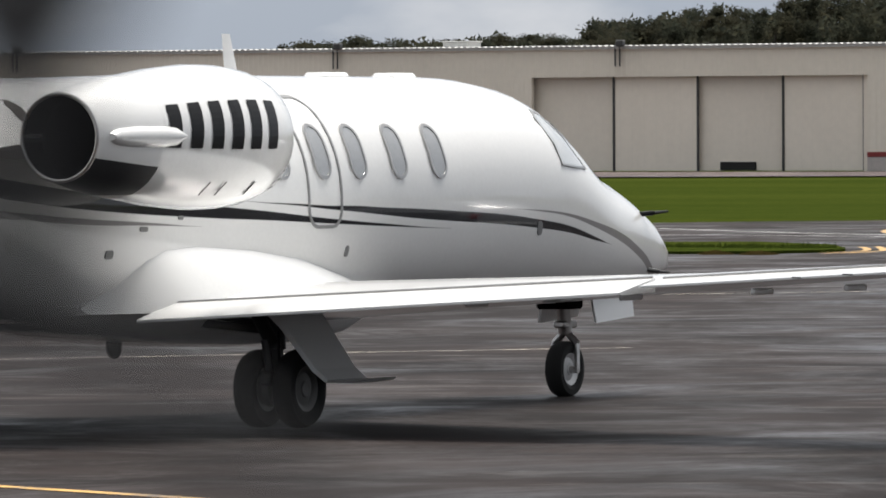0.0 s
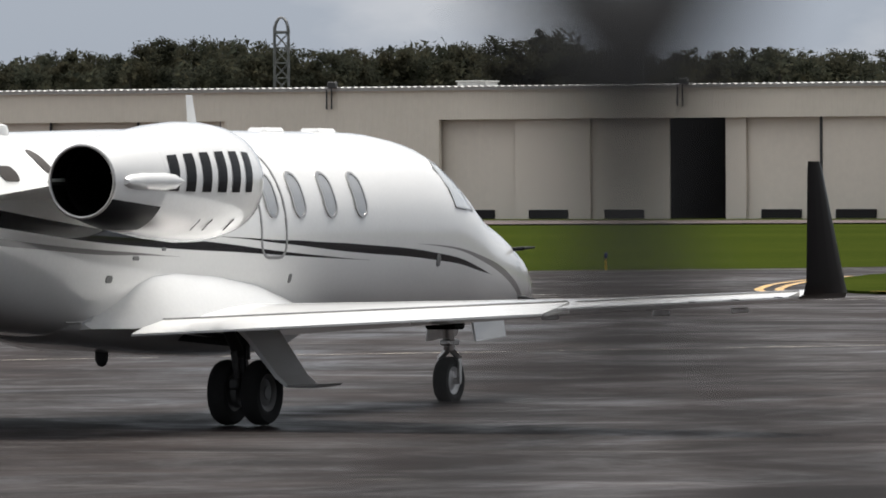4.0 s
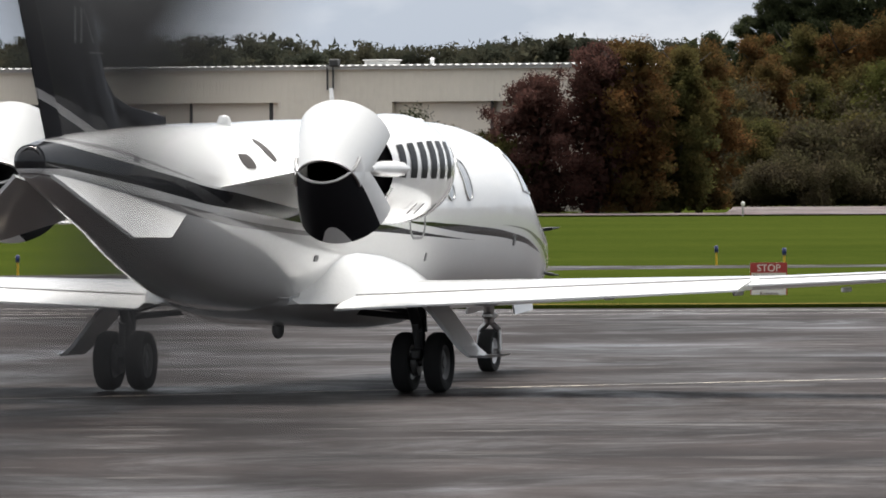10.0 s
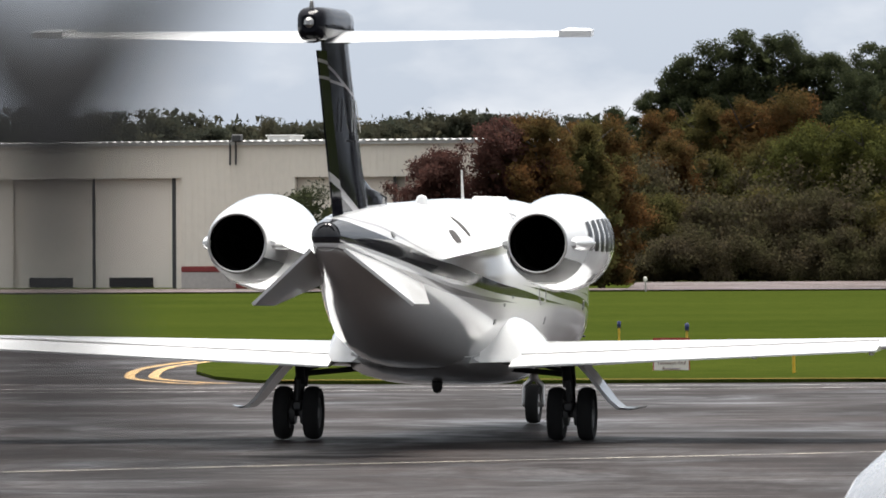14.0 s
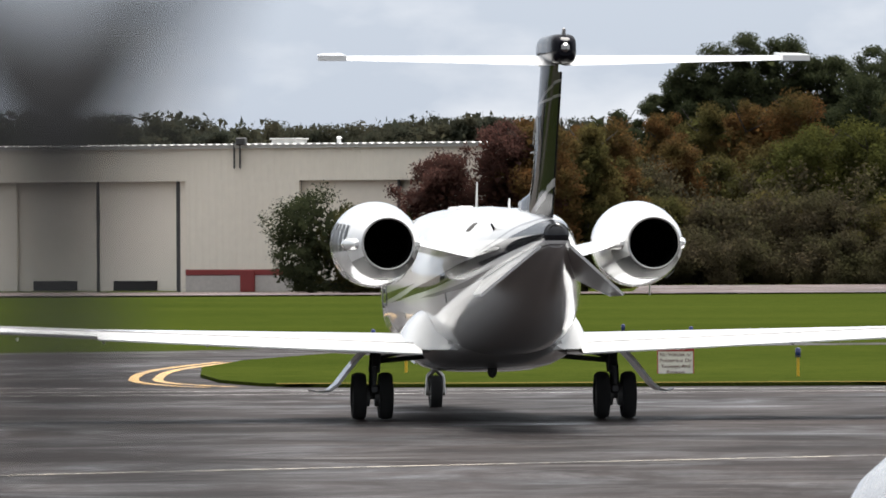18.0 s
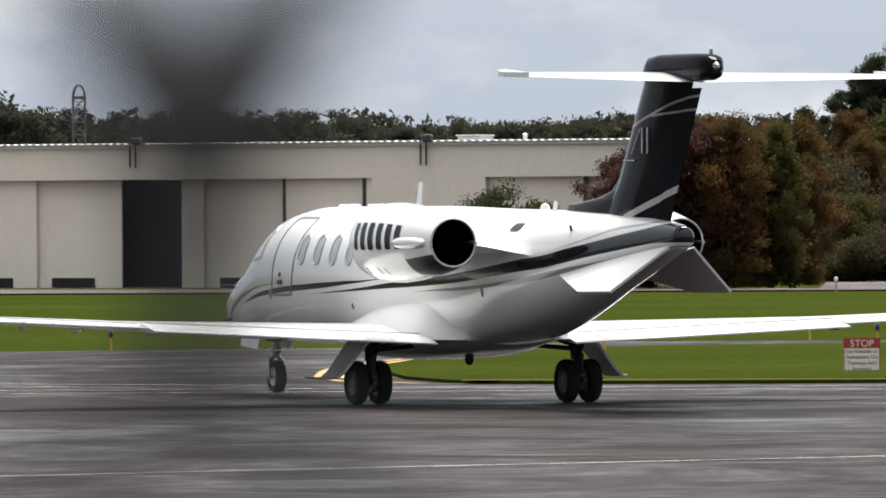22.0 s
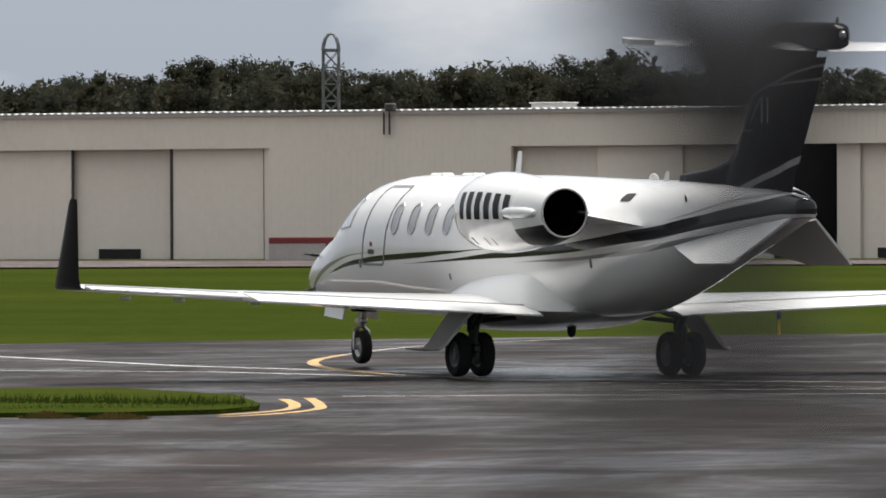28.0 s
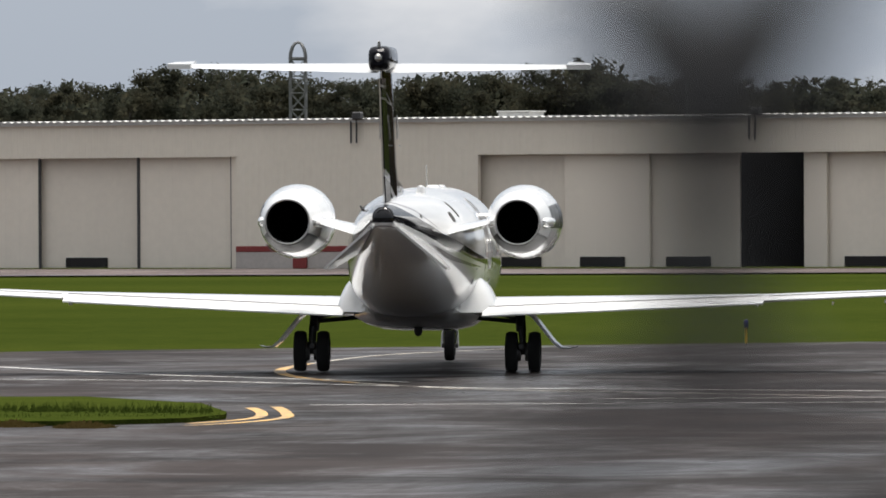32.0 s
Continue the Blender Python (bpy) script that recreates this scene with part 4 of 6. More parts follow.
        loft(bm, [[(x, s * y, z) for x, z in ((xh, zh + 0.045), (xt, zt + 0.006), (xt, zt - 0.012), (xh, zh - 0.05))] for y, xh, zh, xt, zt in ((0.93, -0.68, 0.84, -1.12, 0.77), (2.8, -0.66, 0.92, -1.15, 0.86), (4.68, -0.64, 1.0, -1.17, 0.95))])
        part("flap", bm, M_WHITE, wing, "white flap, slightly lowered")
        bm = bmesh.new()
        loft(bm, [[(x, s * y, z) for x, z in ((xh, zh + 0.035), (xt, zt + 0.006), (xt, zt - 0.008), (xh, zh - 0.03))] for y, xh, zh, xt, zt in ((4.72, -0.64, 1.005, -0.97, 0.99), (6.85, -1.0, 1.1, -1.24, 1.09))])
        part("aileron", bm, M_WHITE, wing, "white aileron")
        for y in (1.9, 3.4, 4.6, 5.6, 6.3):
            k = (y - 0.8) / 6.2
            x, z = -0.6 - 0.3 * k, 0.85 + 0.22 * k
            bm = bmesh.new()
            box(bm, x - 0.22, x + 0.1, s * y - 0.015, s * y + 0.015, z - 0.085, z - 0.04, 0.012)
            part("hinge_fairing", bm, M_WHITE, wing, "small white hinge fairing under the trailing edge")
        for y0, y1, xa, xb, za, zb in ((0.95, 4.66, -0.672, -0.632, 0.888, 1.048), (4.74, 6.84, -0.632, -0.99, 1.043, 1.138)):
            bm = bmesh.new()
            rod(bm, (xa, s * y0, za), (xb, s * y1, zb), 0.011, n=4)
            part("gap_seal", bm, M_LINE, wing, "dark gap line before the flap")
        bm = bmesh.new()
        rings = []
        for y, z, le, te in ((6.92, 1.08, -0.22, -1.22), (6.99, 1.12, -0.34, -1.26), (7.03, 1.22, -0.5, -1.3), (7.15, 2.12, -1.26, -1.56), (7.16, 2.17, -1.34, -1.57)):
            rings.append([(le - b, s * (y + u * 0.9), z) for b, u in foil(le - te, 0.07, 6)])
        loft(bm, rings)
        part("winglet", bm, M_BLACK, ob, "tall black winglet", True)
        for y, x, z in ((6.8, -1.24, 1.09), (6.4, -1.17, 1.07), (6.0, -1.1, 1.05)):
            bm = bmesh.new()
            rod(bm, (x, s * y, z), (x - 0.16, s * y, z + 0.005), 0.005, n=4)
            part("static_wick", bm, M_BLACK, ob, "thin black static wick")
        # engine nacelle, pylon and the clamshell reverser
        cy, cz = s * 1.51, 2.03
        bm = bmesh.new()
        turned(bm, [(-2.5, 0.40), (-2.3, 0.425), (-1.9, 0.468), (-1.5, 0.495), (-1.15, 0.495), (-0.85, 0.468), (-0.68, 0.43), (-0.62, 0.395), (-0.66, 0.365), (-0.8, 0.345), (-1.2, 0.33)], (0, cy, cz), "x", 40)
        eng = part("engine_nacelle", bm, M_COWL, ob, "white engine nacelle with black flash", True)
        bm = bmesh.new()
        turned(bm, [(-1.2, 0.33), (-1.22, 0.12), (-1.0, 0.06), (-0.9, 0.001)], (0, cy, cz), "x", 24)
        part("fan", bm, M_DARKSTEEL, eng, "dark fan and spinner", True)
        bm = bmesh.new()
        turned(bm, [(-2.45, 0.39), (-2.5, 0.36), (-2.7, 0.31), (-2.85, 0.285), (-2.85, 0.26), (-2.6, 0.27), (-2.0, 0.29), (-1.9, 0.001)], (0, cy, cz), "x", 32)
        part("exhaust_nozzle", bm, M_NEARBLACK, eng, "near-black exhaust nozzle", True)
        bm = bmesh.new()
        for a in (20, 80, 140, 200, 260, 320):
            u = radians(a)
            bm = bmesh.new()
            rod(bm, (-2.1, cy + 0.1 * math.cos(u), cz + 0.1 * math.sin(u)), (-2.2, cy + 0.27 * math.cos(u), cz + 0.27 * math.sin(u)), 0.02, n=4)
            part("mixer_lobe", bm, M_NEARBLACK, eng)
        # side beam that carries the reverser pivots
        for q in (-1, 1):
            bm = bmesh.new()
            loft(bm, [[(x, cy + q * (r + dy), cz + dz) for dy, dz in ((0.0, -w), (0.03, -w * 0.8), (0.046, -w * 0.4), (0.05, 0), (0.046, w * 0.4), (0.03, w * 0.8), (0.0, w), (-0.008, w), (-0.008, -w))] for x, r, w in ((-2.2, 0.415, 0.02), (-2.3, 0.41, 0.07), (-2.45, 0.395, 0.075), (-2.75, 0.362, 0.07), (-2.92, 0.335, 0.055), (-2.99, 0.322, 0.025))])
            part("pivot_beam", bm, M_COWL, eng, "white fairing over the reverser pivot", True)
        bm = bmesh.new()
        rings = []
        for y, z, le, te, th in ((0.5, 1.84, -0.6, -3.6, 0.24), (0.95, 1.96, -0.85, -3.05, 0.2), (1.12, 2.01, -1.05, -2.75, 0.2)):
            rings.append([(le - b, s * y, z + u) for b, u in foil(le - te, th / (le - te) * 0.55, 8)])
        loft(bm, rings)
        part("pylon", bm, M_BODY, ob, "engine pylon in the colours of the body", True)
        for top in (1, -1):
            bm = bmesh.new()
            outer, inner = [], []
            prof = [(-2.42, 0.412), (-2.6, 0.392), (-2.8, 0.36), (-3.0, 0.32), (-3.1, 0.298)]
            for q, skin in ((0.0, outer), (1.0, inner)):
                for x, r in prof:
                    lift = -q * (0.035 + 0.025 * (x + 2.42) / 0.68)
                    skin.append([(x + 2.78, (r + lift) * math.cos(radians(a)), top * (r + lift) * math.sin(radians(a))) for a in range(0, 181, 6)])
            va = loft(bm, outer, False, False, False)
            vb = loft(bm, inner, False, False, False)
            for a, b in ((va[0], vb[0]), (va[-1], vb[-1]), ([r[0] for r in va], [r[0] for r in vb]), ([r[-1] for r in va], [r[-1] for r in vb])):
                for i in range(len(a) - 1):
                    bm.faces.new((a[i], a[i + 1], b[i + 1], b[i]))
            door = part("reverser_door", bm, M_WHITE if top > 0 else M_REVERSER, ob, "white clamshell thrust reverser door" if top > 0 else "lower thrust reverser door, black with white edges", True)
            door.location = (-2.78, cy, cz)
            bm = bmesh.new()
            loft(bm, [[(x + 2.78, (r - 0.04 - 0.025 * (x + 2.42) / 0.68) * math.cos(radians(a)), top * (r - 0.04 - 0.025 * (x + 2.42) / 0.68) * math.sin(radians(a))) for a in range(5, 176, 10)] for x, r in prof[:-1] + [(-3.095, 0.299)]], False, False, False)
            part("door_liner", bm, M_NEARBLACK, door, "near-black liner inside the door", True)
            bm = bmesh.new()
            arc = [radians(a) for a in range(0, 181, 9)]
            loft(bm, [[(-0.32 + 0.012 * math.cos(q), (0.29 + 0.014 * math.sin(q)) * math.cos(a), top * (0.29 + 0.014 * math.sin(q)) * math.sin(a)) for q in [math.pi * j / 3 for j in range(6)]] for a in arc])
            part("door_rim", bm, M_STEEL, door, "bright metal trailing rim", True)
            DOORS.append((door, top))
        # registration: plain dark bars on the outer cowl
        for i in range(6):
            bm = bmesh.new()
            x0 = -2.28 + 0.245 * i
            rings = []
            for a in range(-10, 31, 5):
                u = radians(a)
                r = lambda x: np.interp(x, [-2.5, -2.3, -1.9, -1.5, -1.15, -0.85], [0.40, 0.425, 0.468, 0.495, 0.495, 0.468]) + 0.006
                sl = 0.02 * (a - 16) / 20
                rings.append([(x, cy + s * r(x) * math.cos(u), cz + r(x) * math.sin(u)) for x in (x0 - 0.07 + sl, x0, x0 + 0.07 + sl)])
            loft(bm, rings, False, False, False)
            part("lettering_bar", bm, M_BLACK, eng, "dark marking bar on the cowl")
        for x in (-1.17, -1.56, -1.78):
            u = radians(-38)
            bm = bmesh.new()
            rod(bm, (x, cy + s * 0.5 * math.cos(u), cz + 0.5 * math.sin(u)), (x - 0.02, cy + s * 0.505 * math.cos(u - 0.25), cz + 0.5 * math.sin(u - 0.25)), 0.0045, n=4)
            part("cowl_latch", bm, M_LINE, eng, "thin cowl latch line")
        # ventral fins
        bm = bmesh.new()
        a, b, c, d = (-3.9, s * 0.47, 1.66), (-5.25, s * 0.76, 1.44), (-6.3, s * 0.78, 1.45), (-6.62, s * 0.16, 1.98)
        plate(bm, [a, b, c, d, (-5.2, s * 0.3, 1.85)], 0.03, (0, s * 0.6, 0.8))
        part("ventral_fin", bm, M_WHITE, ob, "white delta fin below the tail")
        # main gear
        bm = bmesh.new()
        rod(bm, (0, s * 1.425, 0.27), (0.0, s * 1.4, 0.6), 0.045, n=12)
        rod(bm, (0, s * 1.4, 0.55), (0.03, s * 1.37, 0.9), 0.07, n=12)
        rod(bm, (0, s * 1.25, 0.275), (0, s * 1.6, 0.275), 0.04, n=10)
        rod(bm, (-0.12, s * 1.42, 0.34), (-0.16, s * 1.4, 0.62), 0.03, n=8)
        box(bm, -0.2, -0.02, s * 1.41 - 0.05, s * 1.41 + 0.05, 0.3, 0.4, 0.02)
        rod(bm, (-0.05, s * 1.39, 0.6), (-0.28, s * 1.38, 0.86), 0.05, n=10)
        gear = part("main_gear_leg", bm, M_DARKSTEEL, ob, "grey steel main gear leg", True)
        bm = bmesh.new()
        rod(bm, (0.02, s * 1.36, 0.68), (0.02, s * 0.7, 0.74), 0.03, n=8)
        rod(bm, (0.02, s * 1.36, 0.72), (-0.3, s * 1.0, 0.8), 0.022, n=8)
        part("side_brace", bm, M_DARKSTEEL, gear, "dark side brace", True)
        bm = bmesh.new()
        pts = ((0.42, 1.5, 0.84), (0.36, 1.62, 0.72), (0.3, 1.86, 0.42), (0.3, 1.95, 0.345), (0.32, 2.06, 0.335), (0.36, 2.16, 0.35))
        back = ((-0.3, 1.5, 0.84), (-0.28, 1.62, 0.72), (-0.26, 1.86, 0.42), (-0.24, 1.95, 0.345), (-0.06, 2.06, 0.335), (0.1, 2.14, 0.35))
        loft(bm, [[(f[0], s * f[1], f[2]), (b[0], s * b[1], b[2]), (b[0], s * (b[1] - 0.03), b[2] - 0.02), (f[0], s * (f[1] - 0.03), f[2] - 0.02)] for f, b in zip(pts, back)])
        part("gear_door", bm, M_WHITE, ob, "white slanting main gear door with turned-out foot")
        bm = bmesh.new()
        for q in (-1, 1):
            turned(bm, [(q * 0.03, 0.04), (q * 0.03, 0.12), (q * 0.075, 0.13), (q * 0.085, 0.06)], (0, s * 1.425, 0.275), "y", 16)
        part("brake", bm, M_RIM, gear, "grey brake packs between the wheels", True)
        bm = bmesh.new()
        rod(bm, (-0.06, s * 1.46, 0.38), (-0.05, s * 1.45, 0.62), 0.012, n=6)
        rod(bm, (-0.05, s * 1.45, 0.62), (0.02, s * 1.4, 0.8), 0.012, n=6)
        part("brake_hose", bm, M_BLACK, gear, "black brake hose along the leg")
        for q in (-1, 1):
            wheel(ob, "main_wheel", (0, s * 1.425 + q * 0.155, 0.275), 0.275, 0.165, "black twin main wheel")
    # nose gear
    bm = bmesh.new()
    rod(bm, (7.12, 0, 0.5), (7.05, 0, 0.85), 0.055, n=12)
    rod(bm, (7.1, -0.12, 0.215), (7.1, 0.12, 0.215), 0.03, n=10)
    for q in (-1, 1):
        rod(bm, (7.1, q * 0.11, 0.215), (7.12, q * 0.1, 0.42), 0.022, n=8)
        rod(bm, (7.12, q * 0.1, 0.42), (7.12, 0, 0.52), 0.03, n=8)
    rod(bm, (7.05, 0, 0.62), (7.4, 0, 0.82), 0.022, n=8)
    box(bm, 7.0, 7.24, -0.05, 0.05, 0.54, 0.6, 0.015)
    part("nose_gear_leg", bm, M_STEEL, ob, "grey steel nose gear leg", True)
    wheel(ob, "nose_wheel", (7.1, 0, 0.22), 0.22, 0.15, "black nose wheel with a bright rim", M_BRIGHTRIM)
    for q in (-1, 1):
        bm = bmesh.new()
        plate(bm, [(7.15, q * 0.2, 0.84), (7.85, q * 0.2, 0.86), (7.8, q * 0.25, 0.62), (7.15, q * 0.25, 0.58)], 0.02, (0, 1, 0.2))
        part("nose_gear_door", bm, M_WHITE, ob, "white nose gear door")
    # solid block, its near-black colour stands in for shade in the open bay
    bm = bmesh.new()
    box(bm, 6.9, 7.15, -0.15, 0.15, 0.69, 0.8, 0.02)
    part("gear_bay", bm, M_NEARBLACK, ob, "near-black block in place of the shaded nose gear bay")
    # fin, rudder, bullet and tailplane
    bm = bmesh.new()
    rings = []
    for z, le, te, t in ((2.2, -4.2, -6.0, 0.09), (2.55, -4.5, -6.25, 0.085), (2.75, -4.72, -6.37, 0.08), (3.9, -5.5, -7.0, 0.08), (4.0, -5.56, -7.05, 0.08)):
        te2 = te + 0.02
        rings.append([(le - b, u, z) for b, u in [(p, q if q > 0 else q / 0.75) for p, q in foil(le - te2, t, 8)]])
    loft(bm, rings)
    fin = part("fin", bm, M_FIN, ob, "tall glossy black fin with pale lines", True)
    bm = bmesh.new()
    loft(bm, [[(le - b, u, z) for b, u in foil(le - te, 0.05, 6)] for z, le, te in ((2.3, -3.05, -5.4), (2.49, -3.1, -5.4), (2.57, -4.05, -5.4), (2.66, -4.5, -5.4), (2.85, -4.8, -5.4))])
    part("dorsal_fin", bm, M_FIN, fin, "black dorsal fin ahead of the main fin", True)
    bm = bmesh.new()
    loft(bm, [[(x, w, z), (te, 0.008, z), (te, -0.008, z), (x, -w, z)] for z, x, te, w in ((2.28, -5.98, -6.28, 0.05), (3.86, -6.94, -7.22, 0.045))])
    part("rudder", bm, M_FIN, fin, "black rudder")
    bm = bmesh.new()
    rings = []
    for x, w, lo, hi in ((-5.58, 0.03, 3.97, 4.03), (-5.68, 0.09, 3.95, 4.16), (-5.85, 0.125, 3.95, 4.25), (-6.2, 0.145, 3.96, 4.275), (-7.1, 0.145, 3.95, 4.27), (-7.45, 0.14, 3.94, 4.26), (-7.6, 0.12, 3.97, 4.23), (-7.66, 0.07, 4.02, 4.18)):
        rings.append([(x, w * math.copysign(abs(math.cos(a)) ** 0.55, math.cos(a)), (lo + hi) / 2 + (hi - lo) / 2 * math.copysign(abs(math.sin(a)) ** 0.55, math.sin(a))) for a in [2 * math.pi * (j + 0.5) / 20 for j in range(20)]])
    loft(bm, rings)
    bul = part("tail_bullet", bm, M_FIN, ob, "black bullet fairing on top of the fin", True)
    bm = bmesh.new()
    box(bm, -7.7, -7.6, -0.045, 0.045, 4.06, 4.16, 0.03)
    part("tail_light", bm, M_STEEL, bul, "small tail lamp")
    bm = bmesh.new()
    rod(bm, (-7.5, 0, 4.24), (-7.52, 0, 4.32), 0.03, 0.015)
    part("tail_beacon", bm, M_STEEL, bul, "small beacon on the bullet")
    for s in (-1, 1):
        part("tailplane", wing_skin([(s * 0.05, 3.98, -5.95, -7.12), (s * 2.3, 4.0, -6.95, -7.5), (s * 2.4, 4.002, -7.02, -7.54)], 0.07, 0.09), M_WHITE, ob, "white swept tailplane", True)
        bm = bmesh.new()
        plate(bm, [(x, s * y, z) for x, y, z in ((-6.93, 2.36, 4.045), (-7.22, 2.58, 4.03), (-7.42, 2.66, 4.012), (-7.6, 2.66, 3.997), (-7.64, 2.36, 3.995))], 0.06)
        part("tailplane_tip", bm, M_WHITE, ob, "white tailplane tip cap")
        # emblem on the fin: plain pale bars
        for x0, x1, z0, z1, w in ((-5.35, -5.62, 3.1, 3.4, 0.01), (-5.68, -5.68, 3.1, 3.41, 0.018), (-5.84, -5.84, 3.1, 3.41, 0.018), (-5.1, -5.45, 3.02, 3.02, 0.008)):
            bm = bmesh.new()
            e = w if z0 == z1 else 0
            plate(bm, [(x, s * 0.106, z) for x, z in ((x0 - w, z0 - e), (x0 + w, z0 + e), (x1 + w, z1 + e), (x1 - w, z1 - e))], 0.006, (0, 1, 0))
            part("emblem_bar", bm, M_STEEL, fin, "thin pale emblem bar")
    return ob


def reverser_paint():
    k = Mat("reverser_paint", (0.7, 0.7, 0.7), 0.35, spec=0.08)
    x, y, z = k.axes()
    side = k.curve(x, [(-0.4, 0.13), (-0.3, 0.14), (0.0, 0.17), (0.36, 0.2), (0.4, 0.2)], -0.4, 0.4, 0.5)
    m = k.math("LESS_THAN", k.math("ADD", z, side), 0.0)
    arch = k.math("GREATER_THAN", z, -0.389)
    d = k.noise(4, 4)
    c = k.mix(k.math("MULTIPLY", m, arch), k.ramp(d, (0.3, (0.7, 0.7, 0.69)), (0.7, (0.8, 0.8, 0.79))), (0.014, 0.014, 0.016))
    # near-black inner skin
    wide = k.curve(x, [(-0.4, 0.28), (-0.32, 0.293), (-0.22, 0.313), (-0.02, 0.349), (0.18, 0.377), (0.36, 0.394), (0.4, 0.4)], -0.4, 0.4, 0.5)
    near = k.math("POWER", k.math("ADD", k.math("MULTIPLY", y, y), k.math("MULTIPLY", z, z)), 0.5)
    k.color(k.mix(k.math("LESS_THAN", near, wide), c, (0.02, 0.019, 0.018)))
    return k.m


M_REVERSER = reverser_paint()
DOORS = []
JET = jet()


# ---- trees ----
def leaf_cloud(rnd, clumps, count, size, loose=0.46):
    """Corners of many small leaf sprays, thick at the heart of each clump (x, y, z, radius, height) and thinning outwards."""
    g = np.random.default_rng(rnd.randrange(1 << 30))
    total = sum(c[3] ** 2 for c in clumps)
    out = []
    for cx, cy, cz, r, h in clumps:
        n = max(6, int(count * r * r / total))
        p = g.normal(size=(n, 3)) * loose
        far = np.linalg.norm(p, axis=1)
        p *= (np.minimum(far, 2.6 * loose) / np.maximum(far, 1e-6))[:, None]
        p = p * np.array((r, r, h)) + np.array((cx, cy, cz))
        p[:, 2] = np.maximum(0.08, p[:, 2])
        u = g.normal(size=(n, 3))
        u /= np.linalg.norm(u, axis=1)[:, None]
        w = np.cross(u, g.normal(size=(n, 3)))
        w /= np.linalg.norm(w, axis=1)[:, None]
        s = (size * g.uniform(0.5, 1.3, n))[:, None]
        w = w * s * g.uniform(0.4, 0.8, n)[:, None]
        u = u * s
        out.append(np.stack([p - u * 0.7 - w, p - u * 0.6 + w, p + u], 1).reshape(-1, 3))
    return np.concatenate(out)


def sphere_points(n=5):
    """Unit triangles of a ball, as three corners each."""
    out = []
    for i in range(n):
        for j in range(2 * n):
            q = []
            for a, b in ((i, j), (i + 1, j), (i + 1, j + 1), (i, j + 1)):
                u, v = math.pi * a / n, math.pi * b / n
                q.append((math.sin(u) * math.cos(v), math.sin(u) * math.sin(v), math.cos(u)))
            out += [q[0], q[1], q[2], q[0], q[2], q[3]]
    return np.array(out)


BALL = sphere_points()


def leaf_mass(clumps, size=0.8):
    """The dense, lumpy inside of the clumps, which the sprays cover."""
    out = []
    for cx, cy, cz, r, h in clumps:
        x, y, z = BALL.T
        k = size * (1 + 0.13 * np.sin(5 * x + cx * 3) * np.sin(4 * y + cy) + 0.12 * np.sin(6 * z + 3 * x + cz * 2))
        out.append(np.stack([cx + r * k * x, cy + r * k * y, np.maximum(0.02, cz + h * k * z)], 1))
    return np.concatenate(out)


def leaf_part(name, points, material, parent=None, label=""):
    me = bpy.data.meshes.new(name)
    n = len(points)
    me.vertices.add(n)
    me.vertices.foreach_set("co", points.astype(np.float32).ravel())
    me.loops.add(n)
    me.loops.foreach_set("vertex_index", np.arange(n, dtype=np.int32))
    me.polygons.add(n // 3)
    me.polygons.foreach_set("loop_start", np.arange(0, n, 3, dtype=np.int32))
    me.update(calc_edges=True)
    me.materials.append(material)
    ob = new(name, me)
    ob.parent = parent
    return tagged(ob, label)


